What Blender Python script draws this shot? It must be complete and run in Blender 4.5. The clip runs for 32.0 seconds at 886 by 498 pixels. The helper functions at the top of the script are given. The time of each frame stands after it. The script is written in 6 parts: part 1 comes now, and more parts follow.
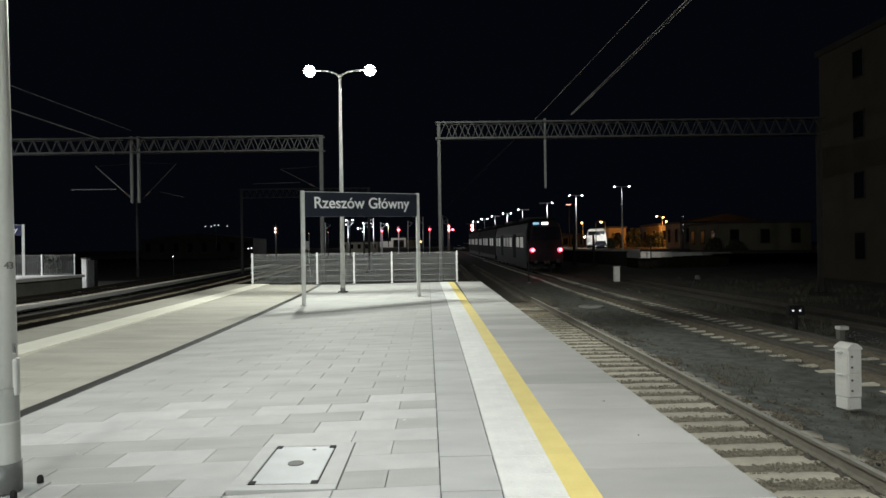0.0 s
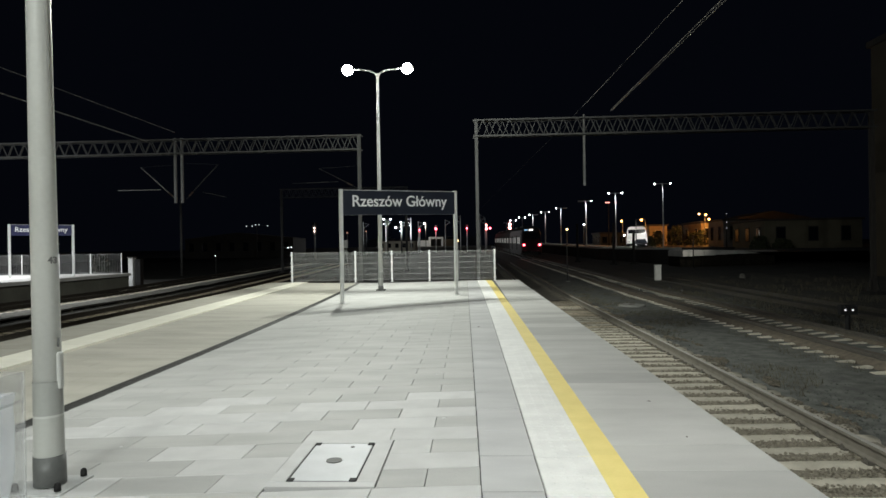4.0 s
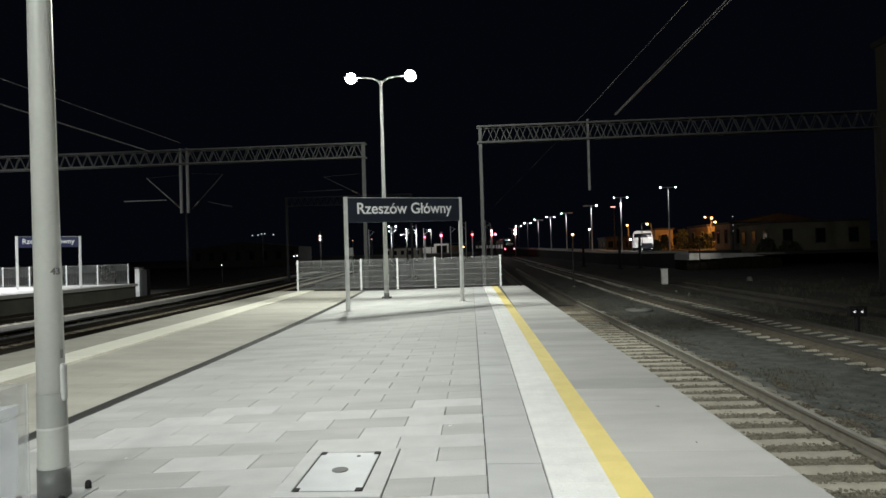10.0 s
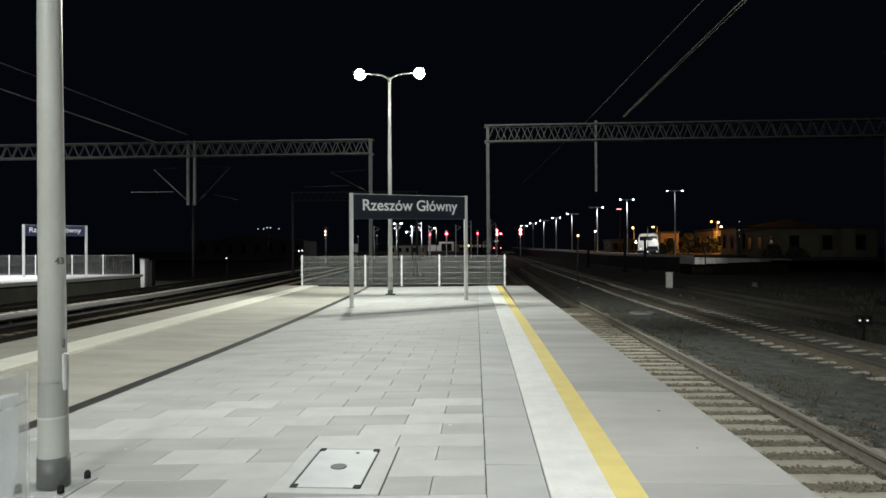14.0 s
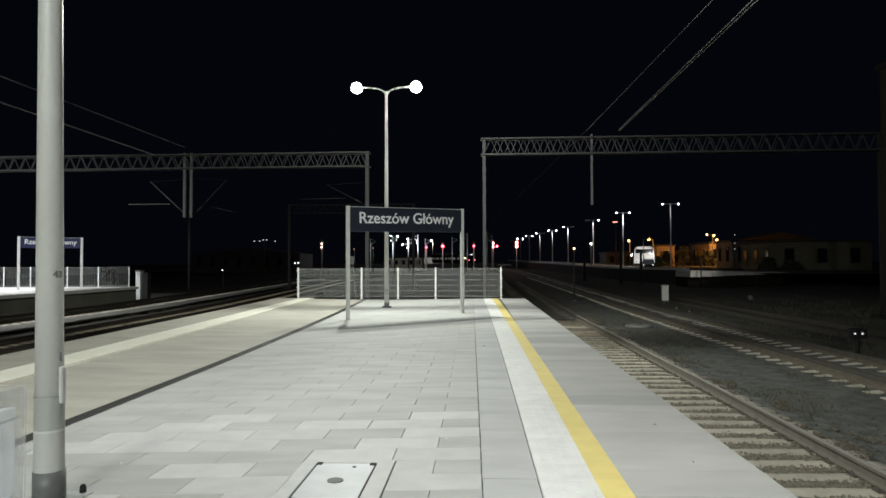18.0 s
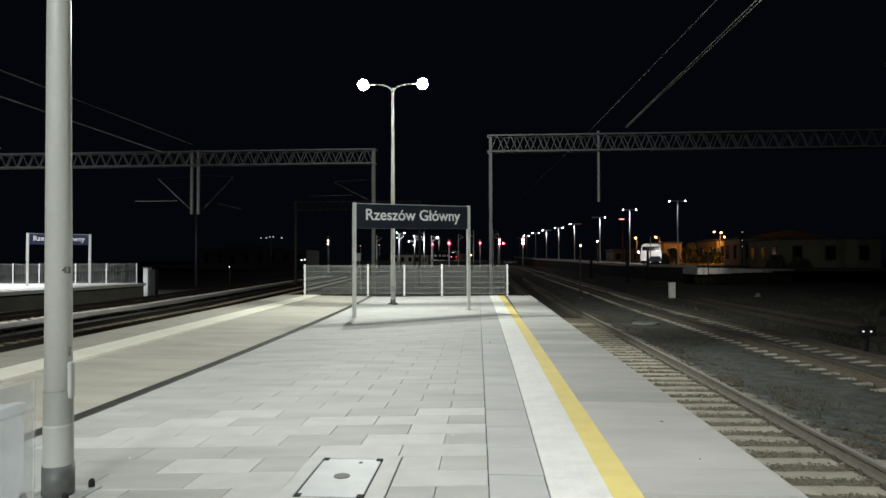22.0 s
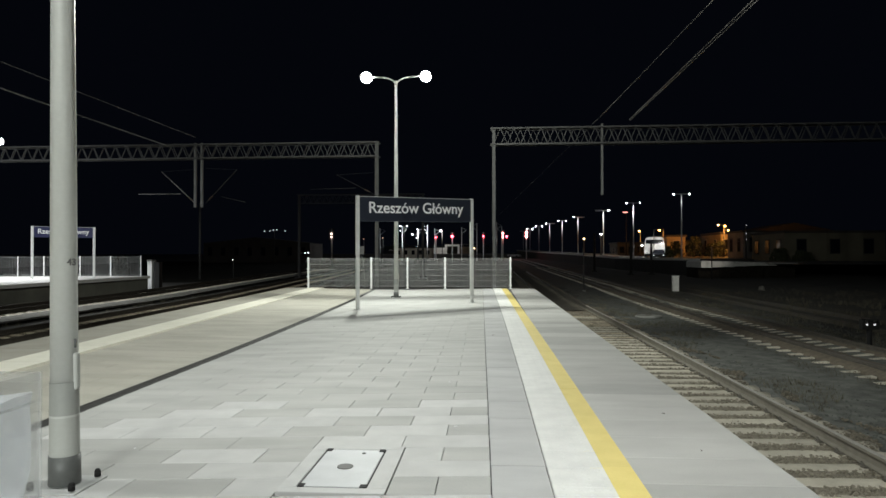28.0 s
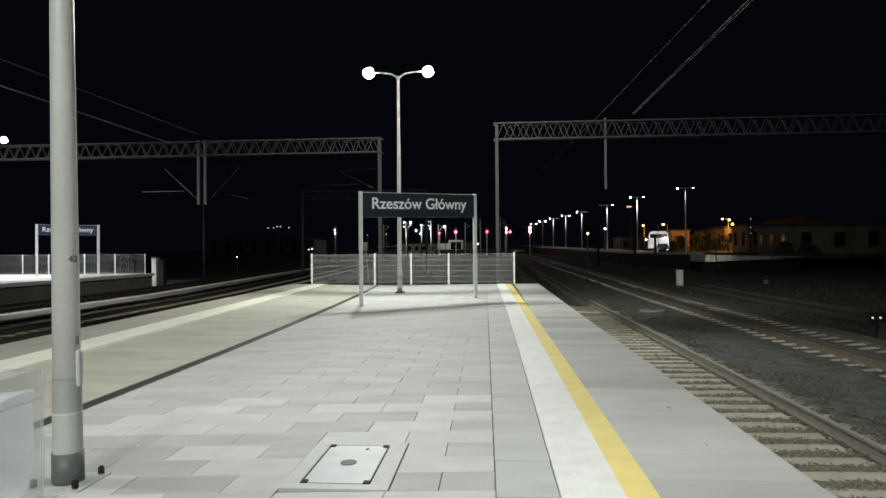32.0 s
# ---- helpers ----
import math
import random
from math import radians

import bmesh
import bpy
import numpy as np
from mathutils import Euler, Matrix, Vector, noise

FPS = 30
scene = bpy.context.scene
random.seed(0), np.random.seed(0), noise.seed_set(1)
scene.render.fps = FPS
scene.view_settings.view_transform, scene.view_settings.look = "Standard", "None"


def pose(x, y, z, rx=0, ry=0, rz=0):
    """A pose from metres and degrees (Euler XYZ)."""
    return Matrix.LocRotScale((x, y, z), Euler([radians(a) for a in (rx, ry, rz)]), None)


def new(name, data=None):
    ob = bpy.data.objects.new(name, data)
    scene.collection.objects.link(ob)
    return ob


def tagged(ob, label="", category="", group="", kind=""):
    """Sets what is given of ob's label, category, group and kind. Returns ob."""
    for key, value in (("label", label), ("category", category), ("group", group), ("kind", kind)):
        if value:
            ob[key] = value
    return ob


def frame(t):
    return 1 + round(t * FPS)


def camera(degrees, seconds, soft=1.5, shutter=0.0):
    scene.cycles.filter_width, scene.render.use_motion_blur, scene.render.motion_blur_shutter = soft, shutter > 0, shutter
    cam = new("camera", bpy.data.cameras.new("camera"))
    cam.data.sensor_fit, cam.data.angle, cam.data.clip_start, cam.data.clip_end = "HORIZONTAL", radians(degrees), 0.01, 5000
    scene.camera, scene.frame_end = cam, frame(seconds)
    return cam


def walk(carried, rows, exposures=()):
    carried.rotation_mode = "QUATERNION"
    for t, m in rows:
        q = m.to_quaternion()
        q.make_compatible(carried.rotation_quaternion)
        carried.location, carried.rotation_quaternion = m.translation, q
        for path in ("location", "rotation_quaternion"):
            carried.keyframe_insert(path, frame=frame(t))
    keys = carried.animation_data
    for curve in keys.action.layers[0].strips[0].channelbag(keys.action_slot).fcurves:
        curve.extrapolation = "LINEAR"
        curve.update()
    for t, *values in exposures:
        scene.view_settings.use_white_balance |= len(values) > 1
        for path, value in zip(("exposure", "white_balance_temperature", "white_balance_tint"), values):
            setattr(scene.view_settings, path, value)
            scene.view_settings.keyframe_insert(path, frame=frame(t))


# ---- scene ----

# ---- camera ----
cam = camera(67.9, 32.0, soft=1.5)
CAMERA_ROWS = [
    (0.0, pose(-0.003, -0.004, 1.350, 90.000, 0.804, -0.598)),
    (0.5, pose(-0.015, 0.003, 1.348, 89.958, 0.757, -0.566)),
    (1.0, pose(-0.019, 0.023, 1.341, 90.032, 0.563, 0.248)),
    (1.5, pose(-0.013, 0.016, 1.344, 90.127, 0.698, 1.231)),
    (2.0, pose(-0.013, 0.033, 1.340, 90.059, 0.792, 1.535)),
    (2.5, pose(-0.015, 0.044, 1.337, 90.069, 0.756, 1.848)),
    (3.0, pose(-0.014, 0.060, 1.327, 90.001, 0.904, 2.171)),
    (3.5, pose(-0.018, 0.080, 1.323, 89.934, 0.898, 2.425)),
    (5.5, pose(-0.019, 0.103, 1.315, 90.114, 1.133, 3.128)),
    (6.0, pose(-0.018, 0.106, 1.323, 90.087, 0.958, 3.137)),
    (6.5, pose(-0.019, 0.110, 1.322, 90.166, 0.991, 3.231)),
    (7.0, pose(-0.021, 0.114, 1.319, 90.307, 0.969, 3.281)),
    (7.5, pose(-0.024, 0.116, 1.313, 90.268, 1.044, 3.352)),
    (8.0, pose(-0.016, 0.113, 1.315, 90.348, 1.231, 3.436)),
    (8.5, pose(-0.010, 0.114, 1.314, 90.441, 1.738, 3.479)),
    (9.0, pose(-0.010, 0.121, 1.315, 90.501, 1.879, 3.442)),
    (9.5, pose(-0.005, 0.120, 1.316, 90.645, 1.819, 3.393)),
    (10.0, pose(-0.010, 0.124, 1.317, 90.553, 1.669, 3.145)),
    (10.5, pose(0.001, 0.131, 1.316, 90.467, 1.613, 3.123)),
    (11.0, pose(-0.005, 0.140, 1.313, 90.305, 1.710, 3.093)),
    (11.5, pose(-0.007, 0.138, 1.316, 90.315, 1.621, 3.163)),
    (12.0, pose(-0.006, 0.142, 1.316, 90.305, 1.297, 3.749)),
    (12.5, pose(-0.004, 0.144, 1.316, 90.307, 0.624, 3.528)),
    (13.0, pose(-0.001, 0.142, 1.323, 90.244, 0.399, 3.478)),
    (13.5, pose(-0.003, 0.142, 1.325, 90.223, 0.269, 3.566)),
    (14.0, pose(-0.005, 0.135, 1.323, 90.390, 0.288, 3.559)),
    (14.5, pose(-0.010, 0.137, 1.322, 90.789, 0.246, 3.544)),
    (16.5, pose(-0.002, 0.127, 1.325, 90.954, -0.098, 3.254)),
    (17.0, pose(-0.009, 0.125, 1.329, 91.257, -0.185, 3.125)),
    (17.5, pose(-0.001, 0.114, 1.330, 91.436, 0.153, 3.122)),
    (18.0, pose(-0.008, 0.109, 1.331, 91.476, 0.206, 3.233)),
    (18.5, pose(-0.014, 0.110, 1.333, 91.546, 0.191, 3.520)),
    (19.0, pose(-0.012, 0.108, 1.327, 91.537, 0.188, 3.402)),
    (19.5, pose(-0.011, 0.111, 1.326, 91.415, 0.117, 3.442)),
    (20.0, pose(-0.006, 0.108, 1.322, 91.266, 0.265, 3.506)),
    (20.5, pose(-0.008, 0.112, 1.327, 91.199, 0.174, 3.515)),
    (21.0, pose(-0.010, 0.106, 1.327, 91.196, 0.141, 3.757)),
    (21.5, pose(-0.007, 0.094, 1.332, 91.190, 0.041, 3.878)),
    (22.0, pose(-0.010, 0.109, 1.327, 91.220, 0.133, 3.774)),
    (22.5, pose(-0.010, 0.117, 1.321, 91.171, 0.358, 3.726)),
    (23.0, pose(-0.004, 0.105, 1.320, 91.104, 0.248, 3.687)),
    (23.5, pose(-0.003, 0.098, 1.319, 91.078, 0.303, 3.660)),
    (24.0, pose(-0.003, 0.107, 1.315, 90.892, 0.299, 3.770)),
    (24.5, pose(-0.004, 0.111, 1.318, 90.643, 0.157, 3.918)),
    (25.0, pose(-0.000, 0.110, 1.316, 90.568, 0.140, 4.077)),
    (25.5, pose(0.001, 0.108, 1.316, 90.470, 0.265, 4.055)),
    (27.5, pose(0.001, 0.097, 1.322, 90.519, 0.163, 4.069)),
    (28.0, pose(-0.005, 0.095, 1.321, 90.625, 0.102, 4.061)),
    (28.5, pose(-0.008, 0.108, 1.316, 90.579, -0.074, 4.120)),
    (29.0, pose(-0.010, 0.105, 1.314, 90.598, -0.131, 4.082)),
    (29.5, pose(-0.001, 0.094, 1.319, 90.552, -0.127, 4.049)),
    (30.0, pose(-0.001, 0.100, 1.320, 90.481, 0.120, 3.999)),
    (30.5, pose(-0.001, 0.105, 1.319, 90.409, 0.250, 4.081)),
    (31.0, pose(0.000, 0.112, 1.316, 90.338, 0.294, 4.246)),
    (31.5, pose(0.002, 0.121, 1.314, 90.308, 0.360, 4.433)),
    (32.0, pose(0.001, 0.119, 1.315, 90.253, 0.457, 4.380)),
]
walk(cam, CAMERA_ROWS, exposures=[(0.0, 0.56), (32.0, 0.56)])

# ---- world: a clear night over a town ----
world = bpy.data.worlds.new("night_sky")
scene.world = world
world.use_nodes = True
world.node_tree.nodes["Background"].inputs[0].default_value = (0.30, 0.40, 0.75, 1)
world.node_tree.nodes["Background"].inputs[1].default_value = 0.0027


# ---- lights: lamps on poles ----
def spot_down(x, y, z, watts, colour=(1.0, 0.97, 0.90), size=165, radius=0.14, tilt=0.0, out=0.0):
    data = bpy.data.lights.new("lamp_light", "SPOT")
    data.energy, data.color, data.spot_size, data.spot_blend, data.shadow_soft_size = watts, colour, radians(size), 0.6, radius
    ob = new("lamp_light", data)
    ob.location, ob.rotation_euler = (x, y, z), (radians(tilt), radians(-out), 0)
    return ob


def glow_point(x, y, z, watts, colour, radius=0.2):
    data = bpy.data.lights.new("lamp_light", "POINT")
    data.energy, data.color, data.shadow_soft_size = watts, colour, radius
    ob = new("lamp_light", data)
    ob.location = (x, y, z)
    return ob


WHITE_LED = (0.955, 1.0, 0.92)
COOL_LED = (0.950, 0.992, 0.950)
SODIUM = (1.0, 0.41, 0.09)
POLE_NEAR, POLE_FAR, POLE_BACK = (-2.513, 3.83), (-3.06, 21.48), (-2.0, -13.8)
LAMP_Z = 7.05
# each head throws its light both ways along the platform
for (px, py), watts, spread, cone, throw in ((POLE_NEAR, 590, 37, 144, 50), (POLE_FAR, 1450, 14, 140, 61), (POLE_BACK, 2600, 45, 144, 45)):
    for s in (-1, 1):
        for tilt in (-throw, throw):
            spot_down(px + s * 1.0, py, LAMP_Z - 0.12, watts, COOL_LED if py < 9 else WHITE_LED, cone, 0.035, tilt, s * spread)


# ---- materials ----
def mat(name, c1, c2=None, rough=0.7, metal=0.0, scale=6.0, fine=60.0, bump=0.15, vary=0.0, island=0.0, spec=0.5, local=False, contrast=0.5, stretch=1.0):
    """Two-scale noise between two colours, a fine bump, and a tone that varies from piece to piece."""
    m = bpy.data.materials.new(name)
    m.use_nodes = True
    nt = m.node_tree
    n, l = nt.nodes, nt.links
    b = n["Principled BSDF"]
    c2 = c2 or tuple(v * 0.8 for v in c1)
    if local:
        pos = n.new("ShaderNodeTexCoord").outputs["Object"]
    else:
        pos = n.new("ShaderNodeNewGeometry").outputs["Position"]
    fine_pos = pos
    if stretch != 1.0:
        along = n.new("ShaderNodeVectorMath")
        along.operation = "MULTIPLY"
        along.inputs[1].default_value = (stretch, 1, 1)
        l.new(pos, along.inputs[0])
        pos = along.outputs[0]
    big, small = n.new("ShaderNodeTexNoise"), n.new("ShaderNodeTexNoise")
    big.inputs["Scale"].default_value, small.inputs["Scale"].default_value = scale, fine
    big.inputs["Detail"].default_value, small.inputs["Detail"].default_value = 5, 4
    l.new(pos, big.inputs["Vector"])
    l.new(fine_pos, small.inputs["Vector"])
    both = n.new("ShaderNodeMath")
    both.operation = "MULTIPLY_ADD"
    l.new(small.outputs["Fac"], both.inputs[0])
    both.inputs[1].default_value = 0.45
    l.new(big.outputs["Fac"], both.inputs[2])
    ramp = n.new("ShaderNodeMapRange")
    ramp.inputs["From Min"].default_value = 0.72 - 0.5 * (1 - contrast)
    ramp.inputs["From Max"].default_value = 0.72 + 0.5 * (1 - contrast)
    l.new(both.outputs[0], ramp.inputs["Value"])
    mix = n.new("ShaderNodeMix")
    mix.data_type = "RGBA"
    mix.inputs["A"].default_value, mix.inputs["B"].default_value = (*c2, 1), (*c1, 1)
    l.new(ramp.outputs["Result"], mix.inputs["Factor"])
    colour = mix.outputs["Result"]
    if vary or island:
        tone = n.new("ShaderNodeMapRange")
        amount = vary or island
        tone.inputs["To Min"].default_value, tone.inputs["To Max"].default_value = 1 - amount, 1 + amount
        if vary:
            l.new(n.new("ShaderNodeObjectInfo").outputs["Random"], tone.inputs["Value"])
        else:
            l.new(n.new("ShaderNodeNewGeometry").outputs["Random Per Island"], tone.inputs["Value"])
        hsv = n.new("ShaderNodeHueSaturation")
        l.new(tone.outputs["Result"], hsv.inputs["Value"])
        l.new(colour, hsv.inputs["Color"])
        colour = hsv.outputs["Color"]
    l.new(colour, b.inputs["Base Color"])
    b.inputs["Roughness"].default_value, b.inputs["Metallic"].default_value = rough, metal
    b.inputs["Specular IOR Level"].default_value = spec
    if bump:
        bp = n.new("ShaderNodeBump")
        bp.inputs["Strength"].default_value, bp.inputs["Distance"].default_value = bump, 0.004
        l.new(small.outputs["Fac"], bp.inputs["Height"])
        l.new(bp.outputs["Normal"], b.inputs["Normal"])
    return m


def glow(name, colour, strength):
    m = bpy.data.materials.new(name)
    m.use_nodes = True
    b = m.node_tree.nodes["Principled BSDF"]
    b.inputs["Base Color"].default_value = (*colour, 1)
    b.inputs["Emission Color"].default_value = (*colour, 1)
    b.inputs["Emission Strength"].default_value = strength
    return m


def clear_plastic(name, tint, opacity):
    m = bpy.data.materials.new(name)
    m.use_nodes = True
    nt = m.node_tree
    n, l = nt.nodes, nt.links
    b = n["Principled BSDF"]
    b.inputs["Base Color"].default_value = (*tint, 1)
    b.inputs["Roughness"].default_value = 0.12
    tr = n.new("ShaderNodeBsdfTransparent")
    tr.inputs["Color"].default_value = (0.97, 0.975, 0.975, 1)
    mixer = n.new("ShaderNodeMixShader")
    noise_tex = n.new("ShaderNodeTexNoise")
    noise_tex.inputs["Scale"].default_value = 7
    mr = n.new("ShaderNodeMapRange")
    mr.inputs["To Min"].default_value, mr.inputs["To Max"].default_value = opacity * 0.6, min(1, opacity * 1.4)
    l.new(n.new("ShaderNodeTexCoord").outputs["Object"], noise_tex.inputs["Vector"])
    l.new(noise_tex.outputs["Fac"], mr.inputs["Value"])
    l.new(mr.outputs["Result"], mixer.inputs["Fac"])
    l.new(tr.outputs[0], mixer.inputs[1])
    l.new(b.outputs[0], mixer.inputs[2])
    l.new(mixer.outputs[0], n["Material Output"].inputs["Surface"])
    return m


M_TILE = mat("paving_grey", (0.46, 0.46, 0.44), (0.378, 0.378, 0.362), 0.75, scale=3.5, fine=160, vary=0.045, bump=0.25, contrast=0.6, stretch=0.35)
M_TILE_WARM = mat("paving_beige", (0.43, 0.413, 0.355), (0.345, 0.33, 0.28), 0.75, scale=2.5, fine=160, vary=0.03, bump=0.25, contrast=0.68, stretch=0.3)
M_SLAB_WARM = mat("edge_slab_beige", (0.4, 0.385, 0.33), (0.31, 0.295, 0.25), 0.75, scale=2.0, fine=120, vary=0.05, bump=0.25)
M_TILE_WARM_JOINED = mat("paving_beige_far", (0.445, 0.428, 0.372), (0.365, 0.35, 0.3), 0.75, scale=2.5, fine=160, island=0.03, bump=0.25, contrast=0.68, stretch=0.3)
M_TILE_JOINED = mat("paving_grey_far", (0.465, 0.465, 0.445), (0.375, 0.375, 0.36), 0.75, scale=3.5, fine=160, island=0.06, bump=0.25, contrast=0.6, stretch=0.35)
M_TILE_PALE = mat("paving_pale", (0.555, 0.555, 0.54), (0.475, 0.475, 0.465), 0.72, scale=4.5, fine=160, vary=0.05, bump=0.25)
M_GROUT = mat("paving_joint", (0.15, 0.15, 0.145), (0.09, 0.09, 0.088), 0.9)
M_SLAB = mat("edge_slab_concrete", (0.498, 0.493, 0.470), (0.405, 0.401, 0.384), 0.75, scale=2.6, fine=120, vary=0.13, bump=0.25, contrast=0.56, stretch=0.45)
M_STRIP = mat("blue_grey_slab", (0.495, 0.495, 0.49), (0.415, 0.417, 0.416), 0.75, scale=3.2, fine=120, vary=0.05, bump=0.25, contrast=0.62, stretch=0.4)
M_TACTILE = mat("tactile_white", (0.83, 0.83, 0.8), (0.71, 0.71, 0.69), 0.6, scale=5, fine=90, vary=0.03)
M_CREAM = mat("tactile_cream", (0.82, 0.80, 0.69), (0.72, 0.70, 0.60), 0.6, scale=5, fine=90, vary=0.03)
M_YELLOW = mat("yellow_warning_paint", (0.86, 0.71, 0.26), (0.77, 0.63, 0.21), 0.6, scale=5, fine=90, vary=0.03)
M_CONC = mat("cast_concrete", (0.30, 0.30, 0.28), (0.20, 0.20, 0.18), 0.85, scale=1.3, fine=40, bump=0.3)
M_CONC_DARK = mat("old_concrete_wall", (0.20, 0.19, 0.17), (0.11, 0.105, 0.09), 0.9, scale=1.0, fine=30, bump=0.3)
M_WALL_OLIVE_GREY = mat("olive_grey_concrete_wall", (0.145, 0.145, 0.120), (0.080, 0.080, 0.066), 0.92, scale=0.8, fine=26, bump=0.35)
M_SLEEPER_BROWN = mat("brown_sleeper_concrete", (0.46, 0.40, 0.30), (0.33, 0.28, 0.20), 0.9, scale=4, fine=40, vary=0.2, bump=0.4)
# concrete taken down to near black where shade should hide it
M_UNLIT_WALL = mat("unlit_dark_concrete", (0.022, 0.021, 0.020), (0.011, 0.011, 0.010), 0.95, scale=0.7, fine=24, bump=0.4)
M_WALL_OLIVE = mat("olive_ochre_render", (0.165, 0.150, 0.104), (0.105, 0.095, 0.066), 0.9, scale=0.6, fine=18, bump=0.2)
# dark sleeper copy for stretches that should lie out of lamplight
M_SLEEPER_DIM = mat("dimmed_sleeper_concrete", (0.12, 0.108, 0.085), (0.06, 0.054, 0.042), 0.9, scale=4, fine=40, vary=0.2, bump=0.4)
# darker copy of the sleeper concrete, to even out the lamps' brightness
M_SLEEPER_NEAR = mat("near_sleeper_concrete", (0.58, 0.54, 0.445), (0.43, 0.40, 0.325), 0.85, scale=5, fine=50, vary=0.12, bump=0.3)
M_SLEEPER = mat("sleeper_concrete", (0.68, 0.64, 0.53), (0.52, 0.485, 0.4), 0.85, scale=5, fine=50, vary=0.12, bump=0.3)
M_RAIL = mat("rail_rust", (0.155, 0.142, 0.12), (0.095, 0.086, 0.072), 0.6, 0.3, scale=8, fine=70)
# darker rail copy: shade on the left-hand tracks put into the colour
M_RAIL_DIM = mat("dimmed_rail", (0.050, 0.044, 0.035), (0.028, 0.024, 0.019), 0.8, 0.0, scale=8, fine=70, spec=0.15)
M_RAIL_NEAR = mat("rail_near_brown", (0.25, 0.23, 0.19), (0.17, 0.155, 0.125), 0.6, 0.15, scale=5, fine=70)
M_RAIL_SHINE = mat("rail_worn_bright", (0.50, 0.48, 0.44), (0.38, 0.365, 0.33), 0.62, 0.2, scale=8, fine=70, bump=0.05)
M_BALLAST_NEAR = mat("dusty_ballast_bed", (0.29, 0.262, 0.205), (0.15, 0.135, 0.105), 0.95, scale=9, fine=34, bump=1.0)
M_RAIL_TOP = mat("rail_polished", (0.24, 0.23, 0.22), (0.17, 0.16, 0.15), 0.42, 0.7, scale=8, fine=70, bump=0.05)
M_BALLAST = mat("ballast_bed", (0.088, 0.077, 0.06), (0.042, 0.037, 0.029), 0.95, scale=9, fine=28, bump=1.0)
M_BALLAST_DARK = mat("dark_ballast_bed", (0.160, 0.164, 0.147), (0.072, 0.075, 0.068), 0.95, scale=3.5, fine=34, bump=1.0, contrast=0.62)
M_SILT = mat("rusty_silt", (0.17, 0.142, 0.105), (0.09, 0.075, 0.056), 0.95, scale=7, fine=30, bump=0.9)
# two darkened ballast copies, so the left-hand beds look unlit
M_BALLAST_DIM = mat("dimmed_ballast_bed", (0.052, 0.046, 0.036), (0.024, 0.021, 0.016), 0.9, scale=4, fine=34, bump=1.0, contrast=0.6)
M_BALLAST_BLACK = mat("black_shade_ballast", (0.022, 0.020, 0.016), (0.010, 0.009, 0.007), 0.98, spec=0.05, scale=4, fine=34, bump=1.0, contrast=0.6)
M_SHOULDER = mat("grey_ballast_shoulder", (0.29, 0.286, 0.256), (0.19, 0.187, 0.168), 0.95, scale=9, fine=34, bump=0.9)
# ground darkened to near black in place of missing lamplight
M_GROUND_DIM = mat("dimmed_ground", (0.050, 0.051, 0.043), (0.026, 0.027, 0.022), 0.98, spec=0.05, scale=0.9, fine=22, bump=1.0)
M_STONE = mat("ballast_stones", (0.30, 0.272, 0.21), (0.19, 0.172, 0.132), 0.9, scale=12, fine=60, island=0.16)
M_STONE_BROWN = mat("brown_ballast_stones", (0.19, 0.168, 0.125), (0.11, 0.097, 0.074), 0.9, scale=12, fine=60, island=0.3)
M_STONE_DARK = mat("dark_ballast_stones", (0.135, 0.142, 0.128), (0.088, 0.094, 0.086), 0.9, scale=12, fine=60, island=0.2)
M_GROUND = mat("dark_track_ground", (0.095, 0.093, 0.082), (0.046, 0.045, 0.040), 0.95, scale=0.8, fine=22, bump=1.0)
M_GRASS = mat("dry_grass", (0.15, 0.135, 0.09), (0.075, 0.068, 0.045), 0.95, scale=12, fine=60, island=0.3)
M_GALV = mat("galvanised_steel", (0.56, 0.57, 0.56), (0.45, 0.46, 0.45), 0.5, 0.15, scale=7, fine=50, bump=0.05)
M_SIGN_POST = mat("sign_post_zinc", (0.70, 0.71, 0.69), (0.58, 0.59, 0.57), 0.5, 0.1, scale=7, fine=50, bump=0.05)
# darkened steel for the right-hand column, which should stand in the dark
M_COLUMN_DIM = mat("dimmed_column_steel", (0.038, 0.034, 0.030), (0.024, 0.021, 0.018), 0.8, scale=3, fine=30, bump=0.1)
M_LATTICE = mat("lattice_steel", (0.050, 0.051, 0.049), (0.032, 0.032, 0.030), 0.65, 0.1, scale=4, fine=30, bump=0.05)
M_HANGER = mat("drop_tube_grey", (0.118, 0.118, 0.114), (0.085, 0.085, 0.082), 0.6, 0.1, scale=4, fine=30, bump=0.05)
# near-black copy of the steel, so far portal and brackets look unlit
M_DIM_STEEL = mat("dimmed_steel", (0.012, 0.012, 0.012), (0.007, 0.007, 0.007), 0.7, 0.1, scale=4, fine=30, bump=0.05)
M_POLE = mat("pole_grey_paint", (0.62, 0.63, 0.60), (0.55, 0.56, 0.53), 0.42, 0.05, scale=2.5, fine=40, bump=0.05)
M_POLE_BAND = mat("pole_band", (0.50, 0.51, 0.48), (0.44, 0.45, 0.42), 0.5, 0.05, scale=2.5, fine=40, bump=0.05)
M_POLE_SHADE = mat("pole_band_shade", (0.40, 0.41, 0.385), (0.35, 0.36, 0.34), 0.5, 0.05, scale=2.5, fine=40, bump=0.05)
M_POLE_BASE = mat("pole_dark_sleeve", (0.15, 0.155, 0.15), (0.11, 0.115, 0.11), 0.5, 0.1, scale=6, fine=60, bump=0.1)
M_BLACK = mat("black_rubber", (0.015, 0.015, 0.015), (0.01, 0.01, 0.01), 0.75, spec=0.25)
